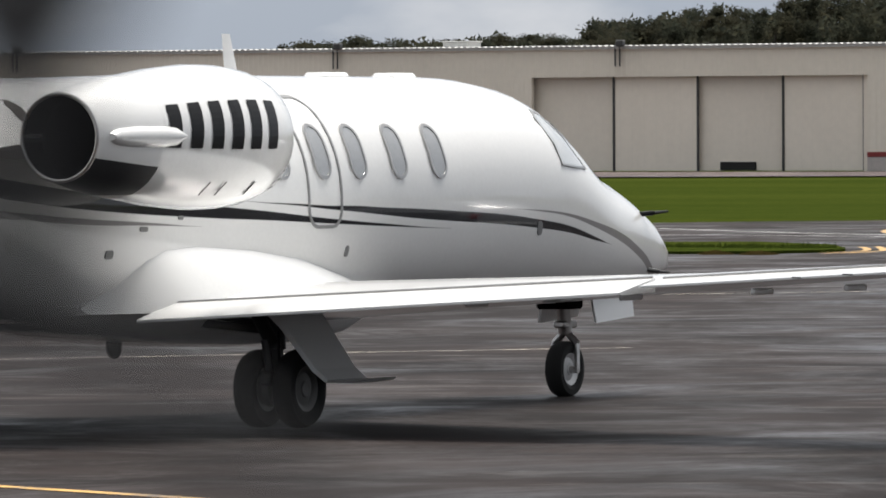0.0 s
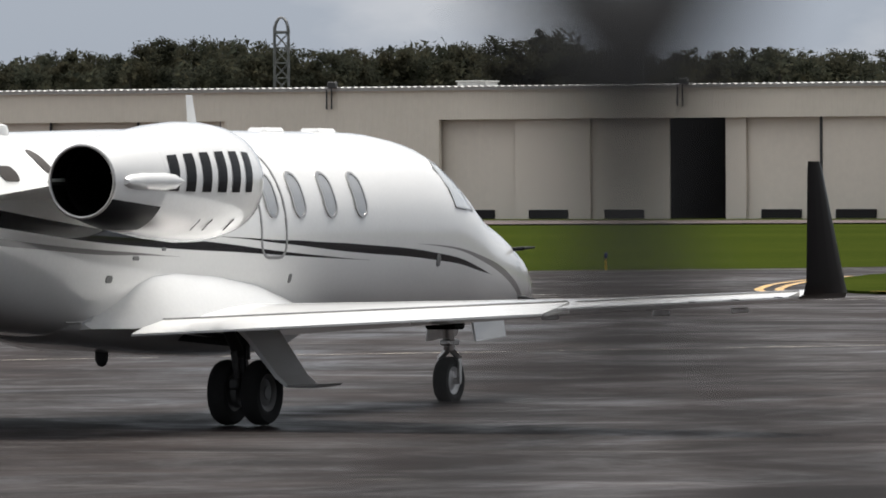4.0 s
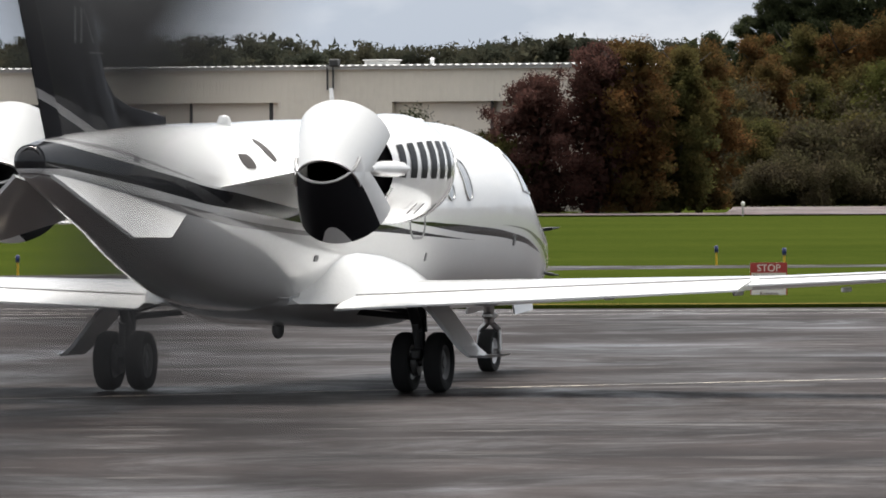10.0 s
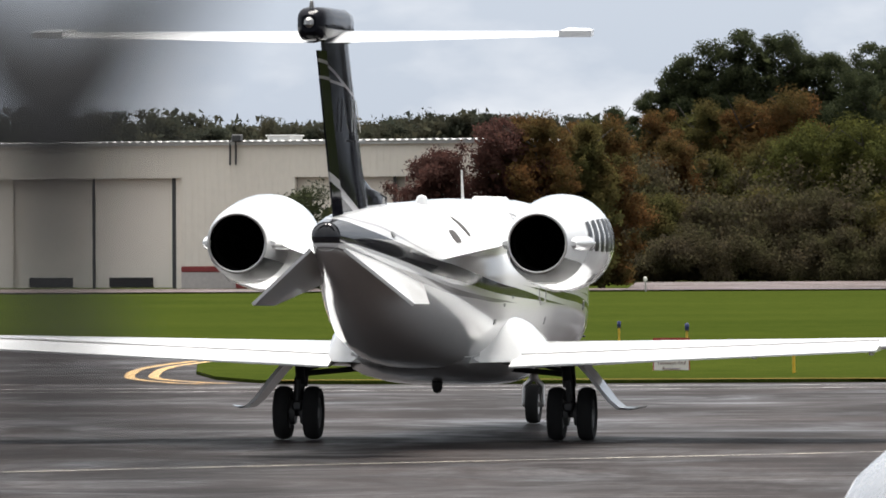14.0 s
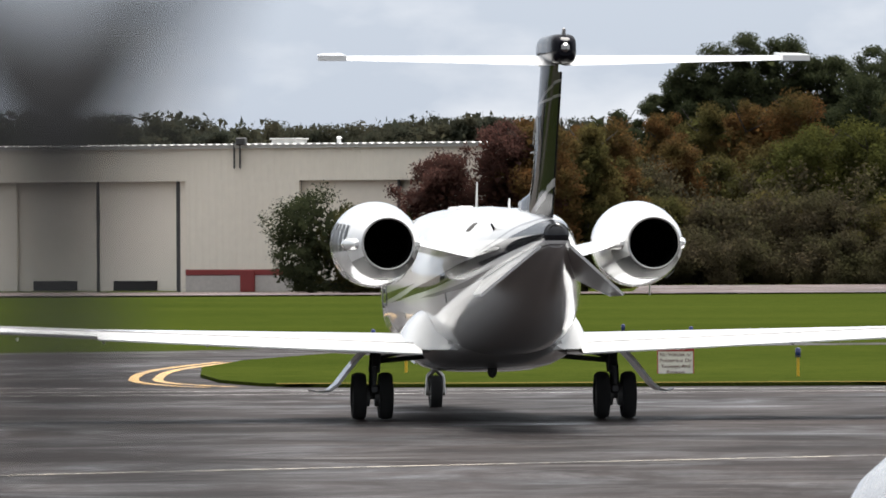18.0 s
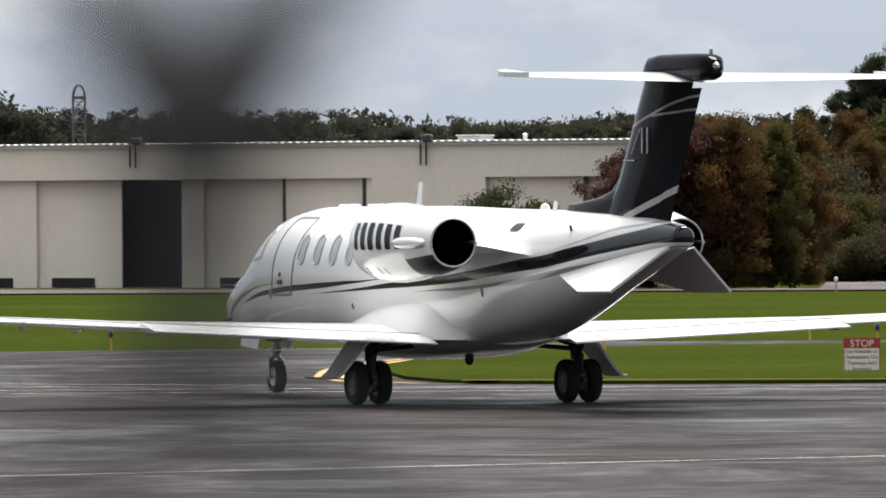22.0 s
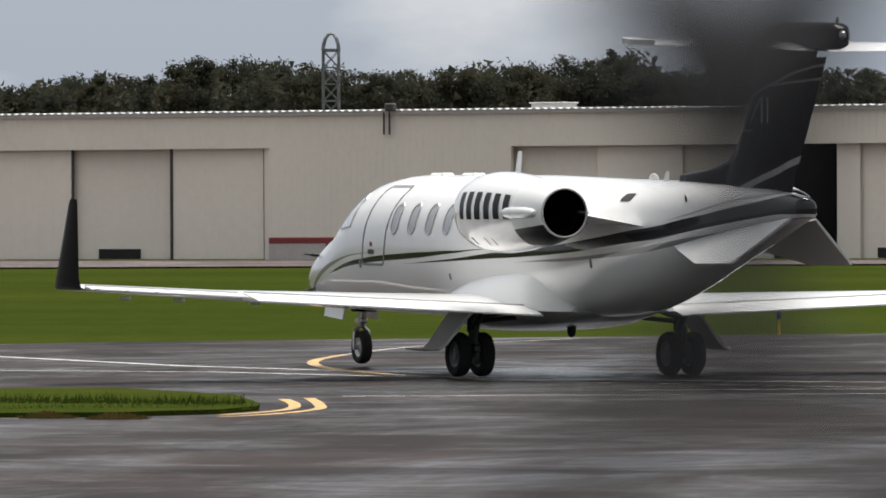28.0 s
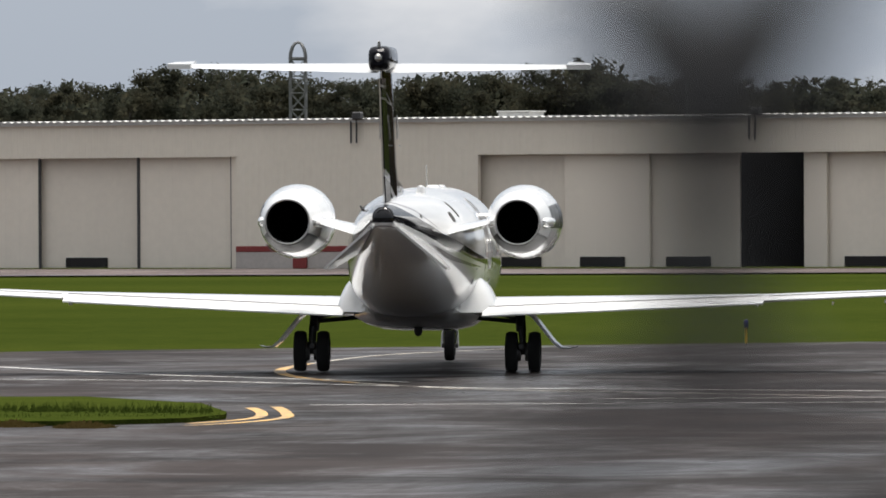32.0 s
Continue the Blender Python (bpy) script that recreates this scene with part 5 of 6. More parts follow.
def tree(x, y, tall, wide, leaves, label, seed, low=0.12, count=1500, size=0.16, lobes=46, loose=0.46):
    rnd = random.Random(seed)
    ob = thing("tree", label, "tree", pose(x, y, 0, 0, 0, rnd.uniform(0, 360)), group="trees by the runway")
    bm = bmesh.new()
    r = 0.018 * tall + 0.04
    p, tips = Vector((0, 0, -0.05)), []
    for i in range(4):
        q = Vector((rnd.uniform(-0.05, 0.05) * tall, rnd.uniform(-0.05, 0.05) * tall, tall * (0.2 + 0.2 * i)))
        rod(bm, p, q, r, r * 0.72, 7)
        r *= 0.72
        p = q
        tips.append(q)
    for i in range(9):
        b = rnd.choice(tips)
        a = rnd.uniform(0, 2 * math.pi)
        e = b + Vector((math.cos(a) * wide * 0.28, math.sin(a) * wide * 0.28, tall * rnd.uniform(0.02, 0.18)))
        rod(bm, b, e, 0.05 * tall / 8, 0.012, 5)
    part("trunk", bm, M_BARK, ob, "forked brown trunk with limbs")
    clumps = []
    lean = rnd.uniform(0, 2 * math.pi)
    for i in range(lobes):
        a, t = rnd.uniform(0, 2 * math.pi), (i + rnd.random()) / lobes
        z = tall * (low + (0.97 - low) * t)
        swell = math.sin(math.pi * min(0.95, 0.22 + 0.7 * t)) ** 0.8 * (1 + 0.22 * math.sin(2 * a + lean) + 0.16 * math.sin(3 * a + 7 * t))
        reach = wide * 0.47 * swell * rnd.random() ** 0.45
        cr = wide * rnd.uniform(0.075, 0.15)
        clumps.append((reach * math.cos(a), reach * math.sin(a), z - cr * 0.4, cr, cr * rnd.uniform(0.55, 0.9)))
    # a few sprays that stand out from the crown
    for i in range(7):
        a, t = rnd.uniform(0, 2 * math.pi), rnd.uniform(0.3, 0.9)
        reach = wide * 0.5 * math.sin(math.pi * min(0.94, 0.22 + 0.7 * t))
        clumps.append((reach * math.cos(a), reach * math.sin(a), tall * (0.3 + 0.66 * t), wide * 0.06, wide * 0.07))
    # larger sprays fill the inside of the crown
    inside = []
    for i in range(9):
        t = (i + 0.5) / 9
        r = wide * 0.36 * math.sin(math.pi * (0.24 + 0.56 * t))
        inside.append((0, 0, tall * (low + (0.84 - low) * t), r, max(r * 0.5, tall * 0.09)))
    sprays = [leaf_cloud(rnd, inside, int(count * 0.28), size * 1.9, 0.42), leaf_cloud(rnd, clumps, int(count * 4.2), size * 0.62, loose)]
    leaf_part("crown", np.concatenate(sprays), leaves, ob, "uneven leafy crown")
    return ob


def trees():
    G, O, R, W = M_LEAF_GREEN, M_LEAF_OLIVE, M_LEAF_RUST, M_LEAF_WINE
    rnd = random.Random(5)
    # by the hangar wall: a small green tree, then dark red ones
    tree(3.7, 329.5, 4.3, 4.4, G, "small bushy green tree before the hangar", 11, 0.05, 4000, 0.09)
    tree(5.5, 329.8, 3.6, 3.8, O, "small olive bushy tree before the hangar", 17, 0.02, 4600, 0.09)
    tree(7.3, 330, 3.4, 3.6, O, "small olive shrub before the hangar", 12, 0.02, 4600, 0.09)
    tree(9.0, 330.5, 5.8, 4.6, W, "dark wine-red leafed tree", 13, 0.06, 8000, 0.095)
    tree(11.4, 330.5, 6.9, 4.6, W, "dark wine-red leafed tree", 14, 0.06, 8000, 0.095)
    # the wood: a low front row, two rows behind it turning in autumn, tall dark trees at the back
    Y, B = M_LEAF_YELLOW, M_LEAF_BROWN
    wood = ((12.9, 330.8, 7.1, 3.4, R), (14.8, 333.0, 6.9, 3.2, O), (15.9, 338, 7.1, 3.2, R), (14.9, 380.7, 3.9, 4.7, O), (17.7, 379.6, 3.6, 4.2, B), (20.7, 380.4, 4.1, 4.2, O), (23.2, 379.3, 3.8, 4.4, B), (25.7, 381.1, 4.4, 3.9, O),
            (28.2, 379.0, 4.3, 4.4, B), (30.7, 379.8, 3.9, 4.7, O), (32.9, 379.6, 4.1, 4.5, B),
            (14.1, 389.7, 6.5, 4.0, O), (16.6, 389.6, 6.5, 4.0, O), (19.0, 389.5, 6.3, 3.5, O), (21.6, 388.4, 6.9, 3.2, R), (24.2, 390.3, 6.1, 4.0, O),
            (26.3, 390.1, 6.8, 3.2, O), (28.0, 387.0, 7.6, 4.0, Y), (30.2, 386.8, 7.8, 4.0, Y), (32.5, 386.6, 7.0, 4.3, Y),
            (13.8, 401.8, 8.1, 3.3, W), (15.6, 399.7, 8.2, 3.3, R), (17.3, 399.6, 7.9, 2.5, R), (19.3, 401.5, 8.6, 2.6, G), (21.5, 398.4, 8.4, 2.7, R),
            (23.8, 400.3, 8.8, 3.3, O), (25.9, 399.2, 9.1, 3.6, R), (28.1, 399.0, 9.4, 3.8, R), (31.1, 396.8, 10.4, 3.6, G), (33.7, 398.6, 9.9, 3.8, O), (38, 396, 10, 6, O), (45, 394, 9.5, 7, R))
    kinds = {id(R): "rust and orange autumn tree in the wood", id(O): "olive-green autumn tree in the wood", id(Y): "yellow-green leafy tree in the wood",
             id(B): "low brown-leaved tree at the wood's foot", id(G): "dark green tree in the wood", id(W): "dark wine-red leafed tree"}
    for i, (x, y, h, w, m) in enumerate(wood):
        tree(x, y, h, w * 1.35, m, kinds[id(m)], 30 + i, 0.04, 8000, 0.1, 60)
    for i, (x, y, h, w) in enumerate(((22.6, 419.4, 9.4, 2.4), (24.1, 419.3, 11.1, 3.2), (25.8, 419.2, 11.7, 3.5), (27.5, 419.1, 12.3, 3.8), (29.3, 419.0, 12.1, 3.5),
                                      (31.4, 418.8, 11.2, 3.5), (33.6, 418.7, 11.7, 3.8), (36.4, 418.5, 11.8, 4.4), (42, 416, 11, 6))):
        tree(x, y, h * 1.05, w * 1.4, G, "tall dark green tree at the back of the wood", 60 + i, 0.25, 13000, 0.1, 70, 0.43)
    # undergrowth along the runway edge, and brush within the wood
    clumps = [(rnd.uniform(12, 40), rnd.uniform(373.5, 379), rnd.uniform(0.2, 2.0), rnd.uniform(0.5, 1.0), rnd.uniform(0.35, 0.8)) for _ in range(190)]
    brush = [(rnd.uniform(13, 40), rnd.uniform(378, 396), rnd.uniform(0.5, 5), rnd.uniform(0.8, 1.6), rnd.uniform(0.6, 1.3)) for _ in range(240)]
    tagged(leaf_part("undergrowth", np.concatenate([leaf_cloud(rnd, brush, 110000, 0.11), leaf_cloud(rnd, clumps, 150000, 0.07)]), B), "dense brown-green undergrowth along the runway", "bushes", kind="stuff")
    # the far wood behind the hangars: tops of differing height
    tops = spline([(-15.62, 0.0073), (-12.14, 0.0082), (-10.36, 0.0091), (-9.76, 0.0102), (-9.28, 0.0117), (-8.56, 0.0121), (-7.59, 0.0130), (-6.87, 0.0145), (-6.14, 0.0163), (-5.77, 0.0174), (-5.16, 0.0169), (-4.67, 0.0172), (-4.24, 0.0159), (-3.69, 0.0165), (-3.38, 0.0155), (-3.16, 0.0183), (-2.99, 0.0191), (-2.83, 0.0183), (-2.71, 0.0157), (-1.85, 0.0157), (-0.99, 0.0155), (0.00, 0.0149), (0.74, 0.0140), (1.36, 0.0149), (1.97, 0.0146), (3.69, 0.0144), (9.16, 0.0138)])
    woods = []
    bw = bmesh.new()
    for i in range(190):
        az = -16 + 25 * (i + rnd.random()) / 190
        d = rnd.uniform(430, 500)
        h = EYE + tops(az) * d * rnd.choice((0.98, 1.02, 1.05, 1.07, 1.09))
        x, y = d * math.sin(radians(az)), d * math.cos(radians(az))
        w = rnd.uniform(2.2, 3.8)
        rod(bw, (x, y, 0), (x, y, h * 0.8), 0.2, 0.06, 5)
        clumps = [(x + rnd.uniform(-1, 1) * w * 0.75, y + rnd.uniform(-1, 1) * w * 0.4, h * rnd.uniform(0.62, 0.9), w * rnd.uniform(0.22, 0.4), h * rnd.uniform(0.06, 0.1)) for _ in range(12)]
        core = [(x + rnd.uniform(-0.6, 0.6) * w, y + rnd.uniform(0.2, 1) * w, h * rnd.uniform(0.3, 0.86), w * 0.6, h * 0.12) for _ in range(8)]
        for _ in range(9):
            r = w * rnd.uniform(0.16, 0.27)
            clumps.append((x + rnd.uniform(-0.7, 0.7) * w, y, h * rnd.uniform(0.86, 0.97) - r * 0.55, r, r * 0.7))
        woods += [leaf_cloud(rnd, core, 1700, 0.24, 0.44), leaf_cloud(rnd, clumps, 5600, 0.092, 0.33)]
    # the runway wood goes on eastward: unseen trees, added to darken the fin's reflection
    for i in range(70):
        x, y, h = 42 + 3.4 * i + rnd.uniform(-1.5, 1.5), 385 + rnd.uniform(-4, 14), rnd.uniform(8, 13)
        rod(bw, (x, y, 0), (x, y, h * 0.8), 0.2, 0.06, 5)
        woods.append(leaf_cloud(rnd, [(x + rnd.uniform(-1.5, 1.5), y, h * (0.08 + 0.1 * j), 2.6, 1.5) for j in range(9)], 1800, 0.4, 0.4))
    tagged(leaf_part("far_woods", np.concatenate(woods), M_LEAF_FAR), "dark band of distant woodland behind the hangars", "woods", kind="stuff")
    tagged(part("far_trunks", bw, M_BARK), "trunks of the distant woodland", "woods", kind="stuff")
    # pale hazy hill with trees far beyond
    clumps = []
    for i in range(150):
        az = -14 + 24 * (i + rnd.random()) / 150
        d = rnd.uniform(800, 850)
        h = EYE + (tops(az) * 0.93 - 0.0008) * d
        clumps.append((d * math.sin(radians(az)), d * math.cos(radians(az)), h * 0.72, rnd.uniform(3, 5), h * 0.26))
    tagged(leaf_part("hill_woods", np.concatenate([leaf_mass(clumps, 0.6), leaf_cloud(rnd, clumps, 110000, 0.2, 0.36)]), M_LEAF_FAR), "faint wooded hill beyond", "woods", kind="stuff")


trees()


# ---- lattice towers beyond the hangars ----
def tower(x, y, top, wide, label):
    ob = thing("lattice_tower", label, "tower", pose(x, y, 0))
    w = wide / 2
    neck = top - wide * 1.15
    for sx, sy in ((-1, -1), (1, -1), (1, 1), (-1, 1)):
        bm = bmesh.new()
        rod(bm, (sx * w, sy * w, 0), (sx * w, sy * w, neck), 0.045, n=6)
        for i in range(4):
            a0, a1 = math.pi / 2 * i / 4, math.pi / 2 * (i + 1) / 4
            rod(bm, (sx * w * math.cos(a0), sy * w * math.cos(a0), neck + wide * 1.1 * math.sin(a0)), (sx * w * math.cos(a1), sy * w * math.cos(a1), neck + wide * 1.1 * math.sin(a1)), 0.06, n=6)
        part("leg", bm, M_TOWER, ob, "grey steel leg bent to the crown")
    n = int(neck / wide)
    for i in range(n):
        z0, z1 = neck * i / n, neck * (i + 1) / n
        for a, b in (((-w, -w), (w, -w)), ((w, -w), (w, w)), ((w, w), (-w, w)), ((-w, w), (-w, -w))):
            bm = bmesh.new()
            rod(bm, (*a, z0), (*b, z1), 0.02, n=5)
            rod(bm, (*b, z0), (*a, z1), 0.02, n=5)
            rod(bm, (*a, z1), (*b, z1), 0.035, n=5)
            part("brace", bm, M_TOWER, ob)
    bm = bmesh.new()
    box(bm, -w, w, -w, w, neck - 0.05, neck + 0.1, 0.02)
    part("platform", bm, M_TOWER, ob)
    return ob


M_TOWER = plain("weathered_tower_steel", (0.17, 0.172, 0.175), 0.6, 0.3)
tower(410 * math.tan(-0.0853), 410, 10.46, 0.74, "grey lattice steel tower with a rounded top")
tower(415 * math.tan(-0.0396), 415, 9.91, 0.6, "slim grey lattice tower half hidden by trees")


# ---- sign and lights by the taxiway ----
def words(text, size, material, parent, m, name):
    cu = bpy.data.curves.new(name, "FONT")
    cu.body, cu.size, cu.align_x, cu.align_y, cu.extrude = text, size, "CENTER", "CENTER", 0.002
    tmp = bpy.data.objects.new(name, cu)
    scene.collection.objects.link(tmp)
    me = bpy.data.meshes.new_from_object(tmp.evaluated_get(bpy.context.evaluated_depsgraph_get()))
    bpy.data.objects.remove(tmp)
    me.materials.append(material)
    ob = new(name, me)
    ob.parent = parent
    ob.matrix_basis = m
    return ob


def signboard(x, y):
    ob = thing("warning_sign", "white warning sign with a red stop header in the grass", "sign", pose(x, y, -0.1, 0, 0, 2))
    bm = bmesh.new()
    box(bm, -0.28, 0.28, 0.0, 0.02, 0.1, 0.64, 0.006)
    part("panel", bm, M_SIGNWHITE, ob, "off-white sign panel")
    bm = bmesh.new()
    box(bm, -0.265, 0.265, -0.006, 0.0, 0.485, 0.625)
    part("header", bm, M_SIGNRED, ob, "red header")
    bm = bmesh.new()
    for a in ((-0.28, -0.265, 0.1, 0.64), (0.265, 0.28, 0.1, 0.64), (-0.28, 0.28, 0.625, 0.64), (-0.28, 0.28, 0.1, 0.112)):
        box(bm, a[0], a[1], -0.008, 0.0, a[2], a[3])
    part("border", bm, M_SIGNRED, ob, "thin red border")
    for s in (-0.26, 0.26):
        bm = bmesh.new()
        rod(bm, (s, 0.03, 0.05), (s, 0.03, 0.6), 0.014, n=6)
        part("stake", bm, M_STEEL, ob)
    words("STOP", 0.15, M_SIGNWHITE, ob, pose(0, -0.009, 0.553, 90), "header_lettering")
    for i, text in enumerate(("No Vehicles or", "Pedestrians On", "Taxiways And", "Runways")):
        words(text, 0.078, M_SIGNTEXT, ob, pose(0, -0.004, 0.435 - 0.088 * i, 90), "lettering")


M_SIGNTEXT = plain("faded_red_brown_ink", (0.12, 0.03, 0.03), 0.6)
signboard(6.91, 124.6)


def edge_light(x, y, z=0.05):
    ob = thing("taxiway_light", "yellow stake with a blue taxiway lamp on top", "edge light", pose(x, y, z), group="taxiway edge lights")
    bm = bmesh.new()
    rod(bm, (0, 0, -0.05), (0, 0, 0.3), 0.022, n=8)
    part("stake", bm, M_POSTYELLOW, ob)
    bm = bmesh.new()
    rod(bm, (0, 0, 0.28), (0, 0, 0.31), 0.045, n=10)
    part("collar", bm, M_DARKSTEEL, ob)
    bm = bmesh.new()
    turned(bm, [(0.31, 0.036), (0.33, 0.042), (0.4, 0.041), (0.42, 0.028), (0.425, 0.001)], (0, 0, 0), "z", 12)
    part("lens", bm, M_BLUE, ob, "blue domed lens", True)


for x, y, z in ((8.56, 121.6, 0.05), (2.87, 126.8, 0.05), (3.4, 141, 0.05), (8.2, 167, -0.06), (8.72, 152, 0.05), (-5.6, 156, -0.06), (14.8, 122, 0.05), (2.8, 150, 0.05)):
    edge_light(x, y, z)


def runway_light(x, y):
    ob = thing("runway_light", "small white runway edge lamp on a stake", "edge light", pose(x, y, -0.06), group="runway edge lights")
    bm = bmesh.new()
    rod(bm, (0, 0, 0), (0, 0, 0.42), 0.03, n=8)
    part("stake", bm, M_STEEL, ob)
    bm = bmesh.new()
    turned(bm, [(0.4, 0.06), (0.46, 0.08), (0.53, 0.07), (0.57, 0.04), (0.58, 0.001)], (0, 0, 0), "z", 12)
    part("lens", bm, M_SIGNWHITE, ob, "white domed lens", True)


for x in (16.57, -43.5, 77):
    runway_light(x, 316.5)


# ---- parked car at the edge of the view ----
def car(x, y, turn):
    ob = thing("parked_car", "silver hatchback parked with its red tail lamp in view", "car", pose(x, y, 0, 0, 0, turn))
    # length along x from the tail, width along y
    top = spline([(0, 0.84), (0.06, 0.97), (0.2, 1.12), (0.45, 1.27), (0.9, 1.42), (1.6, 1.46), (2.3, 1.42), (2.9, 1.16), (3.2, 0.98), (3.8, 0.9), (4.15, 0.74), (4.25, 0.6)])
    wid = spline([(0, 0.70), (0.25, 0.82), (1.5, 0.86), (3.2, 0.84), (4.0, 0.74), (4.25, 0.6)])
    bm = bmesh.new()
    rings = []
    for i in range(35):
        s = 4.25 * i / 34
        t, w = top(s), wid(s)
        belt = min(t, 0.93)
        roof = w * (0.74 if t > 1.3 else 0.74 + 0.2 * (1.3 - max(t, 0.9)) / 0.4)
        prof = [(w * 0.9, 0.2), (w * 0.99, 0.35), (w, 0.6), (w * 0.98, belt * 0.97), (w * 0.95, belt), (roof, t * 0.965), (roof * 0.82, t), (0, t + 0.01)]
        rings.append([(s, yy, zz) for yy, zz in prof] + [(s, -yy, zz) for yy, zz in prof[-2::-1]])
    loft(bm, rings)
    part("body", bm, M_SILVER, ob, "silver painted body", True)
    for s in (-1, 1):
        bm = bmesh.new()
        box(bm, -0.02, 0.16, s * 0.72 - 0.05, s * 0.72 + 0.05, 0.66, 0.87, 0.03)
        part("tail_lamp", bm, M_TAILLAMP, ob, "red tail lamp")
        bm = bmesh.new()
        plate(bm, [(0.6, s * 0.775, 0.97), (2.75, s * 0.8, 0.97), (2.3, s * 0.66, 1.33), (1.0, s * 0.65, 1.35)], 0.02, (0, 1, 0))
        part("side_glass", bm, M_SCREEN, ob, "dark side glass")
        for a in (0.78, 3.42):
            wheel(ob, "wheel", (a, s * 0.78, 0.3), 0.3, 0.19, "car wheel")
    bm = bmesh.new()
    plate(bm, [(0.13, -0.58, 0.97), (0.13, 0.58, 0.97), (0.5, 0.52, 1.27), (0.5, -0.52, 1.27)], 0.02, (-1, 0, 0.6))
    part("rear_glass", bm, M_SCREEN, ob, "rear window")
    bm = bmesh.new()
    box(bm, -0.06, 0.1, -0.74, 0.74, 0.3, 0.58, 0.05)
    part("bumper", bm, M_SILVER, ob, "rear bumper")


M_SILVER = plain("silver_car_paint", (0.42, 0.42, 0.42), 0.25, 0.5, 0.8, 0.05)
M_TAILLAMP = plain("red_lamp_plastic", (0.5, 0.012, 0.015), 0.15, 0, 0.6)
car(2.82, 35.4, 12)


# ---- light aircraft that lands on the runway ----
def light_aircraft():
    ob = thing("light_aircraft", "white low-wing propeller aircraft with yellow tail stripe", "aircraft")
    top = spline([(-4.0, 1.35), (-2.6, 1.5), (-1.0, 1.78), (0.2, 2.03), (0.8, 2.06), (1.2, 1.93), (1.7, 1.71), (2.1, 1.63), (2.9, 1.55), (3.2, 1.42)])
    bot = spline([(-4.0, 1.15), (-2.6, 0.95), (-1.0, 0.75), (0.9, 0.66), (2.2, 0.72), (2.9, 0.85), (3.2, 1.05)])
    wid = spline([(-4.0, 0.06), (-2.6, 0.3), (-1.0, 0.5), (0.5, 0.56), (1.5, 0.52), (2.2, 0.46), (2.9, 0.4), (3.2, 0.24)])

    def side(s, x0, x1, z0, z1, off=0.012, n=5):
        """A patch that follows the flank between two stations and two heights (each a pair: at x0, at x1)."""
        bm = bmesh.new()
        grid = []
        for i in range(n + 1):
            x = x0 + (x1 - x0) * i / n
            t, b, w = top(x), bot(x), wid(x)
            lo, hi = z0[0] + (z0[1] - z0[0]) * i / n, z1[0] + (z1[1] - z1[0]) * i / n
            column = []
            for j in range(4):
                z = lo + (hi - lo) * j / 3
                q = max(-0.97, min(0.97, (z - (t + b) / 2) / ((t - b) / 2)))
                column.append(bm.verts.new((x, s * (w * math.sqrt(1 - abs(q) ** 2.5) ** 0.8 + off), z)))
            grid.append(column)
        for i in range(n):
            for j in range(3):
                bm.faces.new((grid[i][j], grid[i + 1][j], grid[i + 1][j + 1], grid[i][j + 1]))
        return bm

    bm = bmesh.new()
    rings = []
    for i in range(30):
        x = -4.0 + 7.2 * i / 29
        t, b, w = top(x), bot(x), wid(x)
        rings.append([(x, w * math.copysign(abs(math.cos(a)) ** 0.8, math.cos(a)), (t + b) / 2 + (t - b) / 2 * math.copysign(abs(math.sin(a)) ** 0.8, math.sin(a))) for a in [2 * math.pi * j / 20 for j in range(20)]])
    loft(bm, rings)
    part("fuselage", bm, M_WHITE, ob, "white fuselage", True)
    for s in (-1, 1):
        part("wing", wing_skin([(s * 0.4, 0.82, 1.3, -0.55), (s * 5.8, 1.27, 0.95, -0.35)], 0.1), M_WHITE, ob, "white low wing", True)
        part("tailplane", wing_skin([(s * 0.05, 1.3, -3.3, -4.1), (s * 1.95, 1.34, -3.45, -4.1)], 0.07), M_WHITE, ob, "white tailplane", True)
        for x0, x1, z0, z1 in ((1.62, 0.95, (1.6, 1.55), (1.66, 1.92)), (0.74, 0.0, (1.53, 1.52), (1.9, 1.88)), (-0.2, -0.72, (1.51, 1.5), (1.84, 1.77)), (-0.9, -1.22, (1.5, 1.5), (1.7, 1.66))):
            part("window", side(s, x0, x1, z0, z1), M_TINT, ob, "dark cabin window")
        bm = bmesh.new()
        rod(bm, (-0.1, s * 1.5, 0.2), (-0.1, s * 1.5, 0.9), 0.07, n=8)
        part("gear_leg", bm, M_STEEL, ob)
        wheel(ob, "main_wheel", (-0.1, s * 1.5, 0.2), 0.2, 0.14, "small black main wheel")
        part("cheat_line", side(s, 2.9, -3.2, (1.34, 1.28), (1.39, 1.33), 0.008, 24), M_POSTYELLOW, ob, "thin gold side stripe")
        bm = bmesh.new()
        rod(bm, (3.0, s * 0.17, 1.36), (3.23, s * 0.15, 1.36), 0.085, n=12)
        part("air_intake", bm, M_BLACK, ob, "dark cooling air intake")
    bm = bmesh.new()
    loft(bm, [[(le - b, u, z) for b, u in foil(le - te, 0.07, 6)] for z, le, te in ((1.3, -2.9, -4.05), (2.6, -3.85, -4.4))])
    part("fin", bm, M_WHITE, ob, "white swept fin", True)
    bm = bmesh.new()
    loft(bm, [[(x, w, z), (te, w * 0.4, z), (te, -w * 0.4, z), (x, -w, z)] for z, x, te, w in ((1.35, -3.7, -4.1, 0.05), (2.5, -4.1, -4.4, 0.035))])
    part("rudder", bm, M_POSTYELLOW, ob, "yellow rudder")
    bm = bmesh.new()
    rod(bm, (2.75, 0, 0.2), (2.55, 0, 0.85), 0.07, n=8)
    part("nose_leg", bm, M_STEEL, ob)
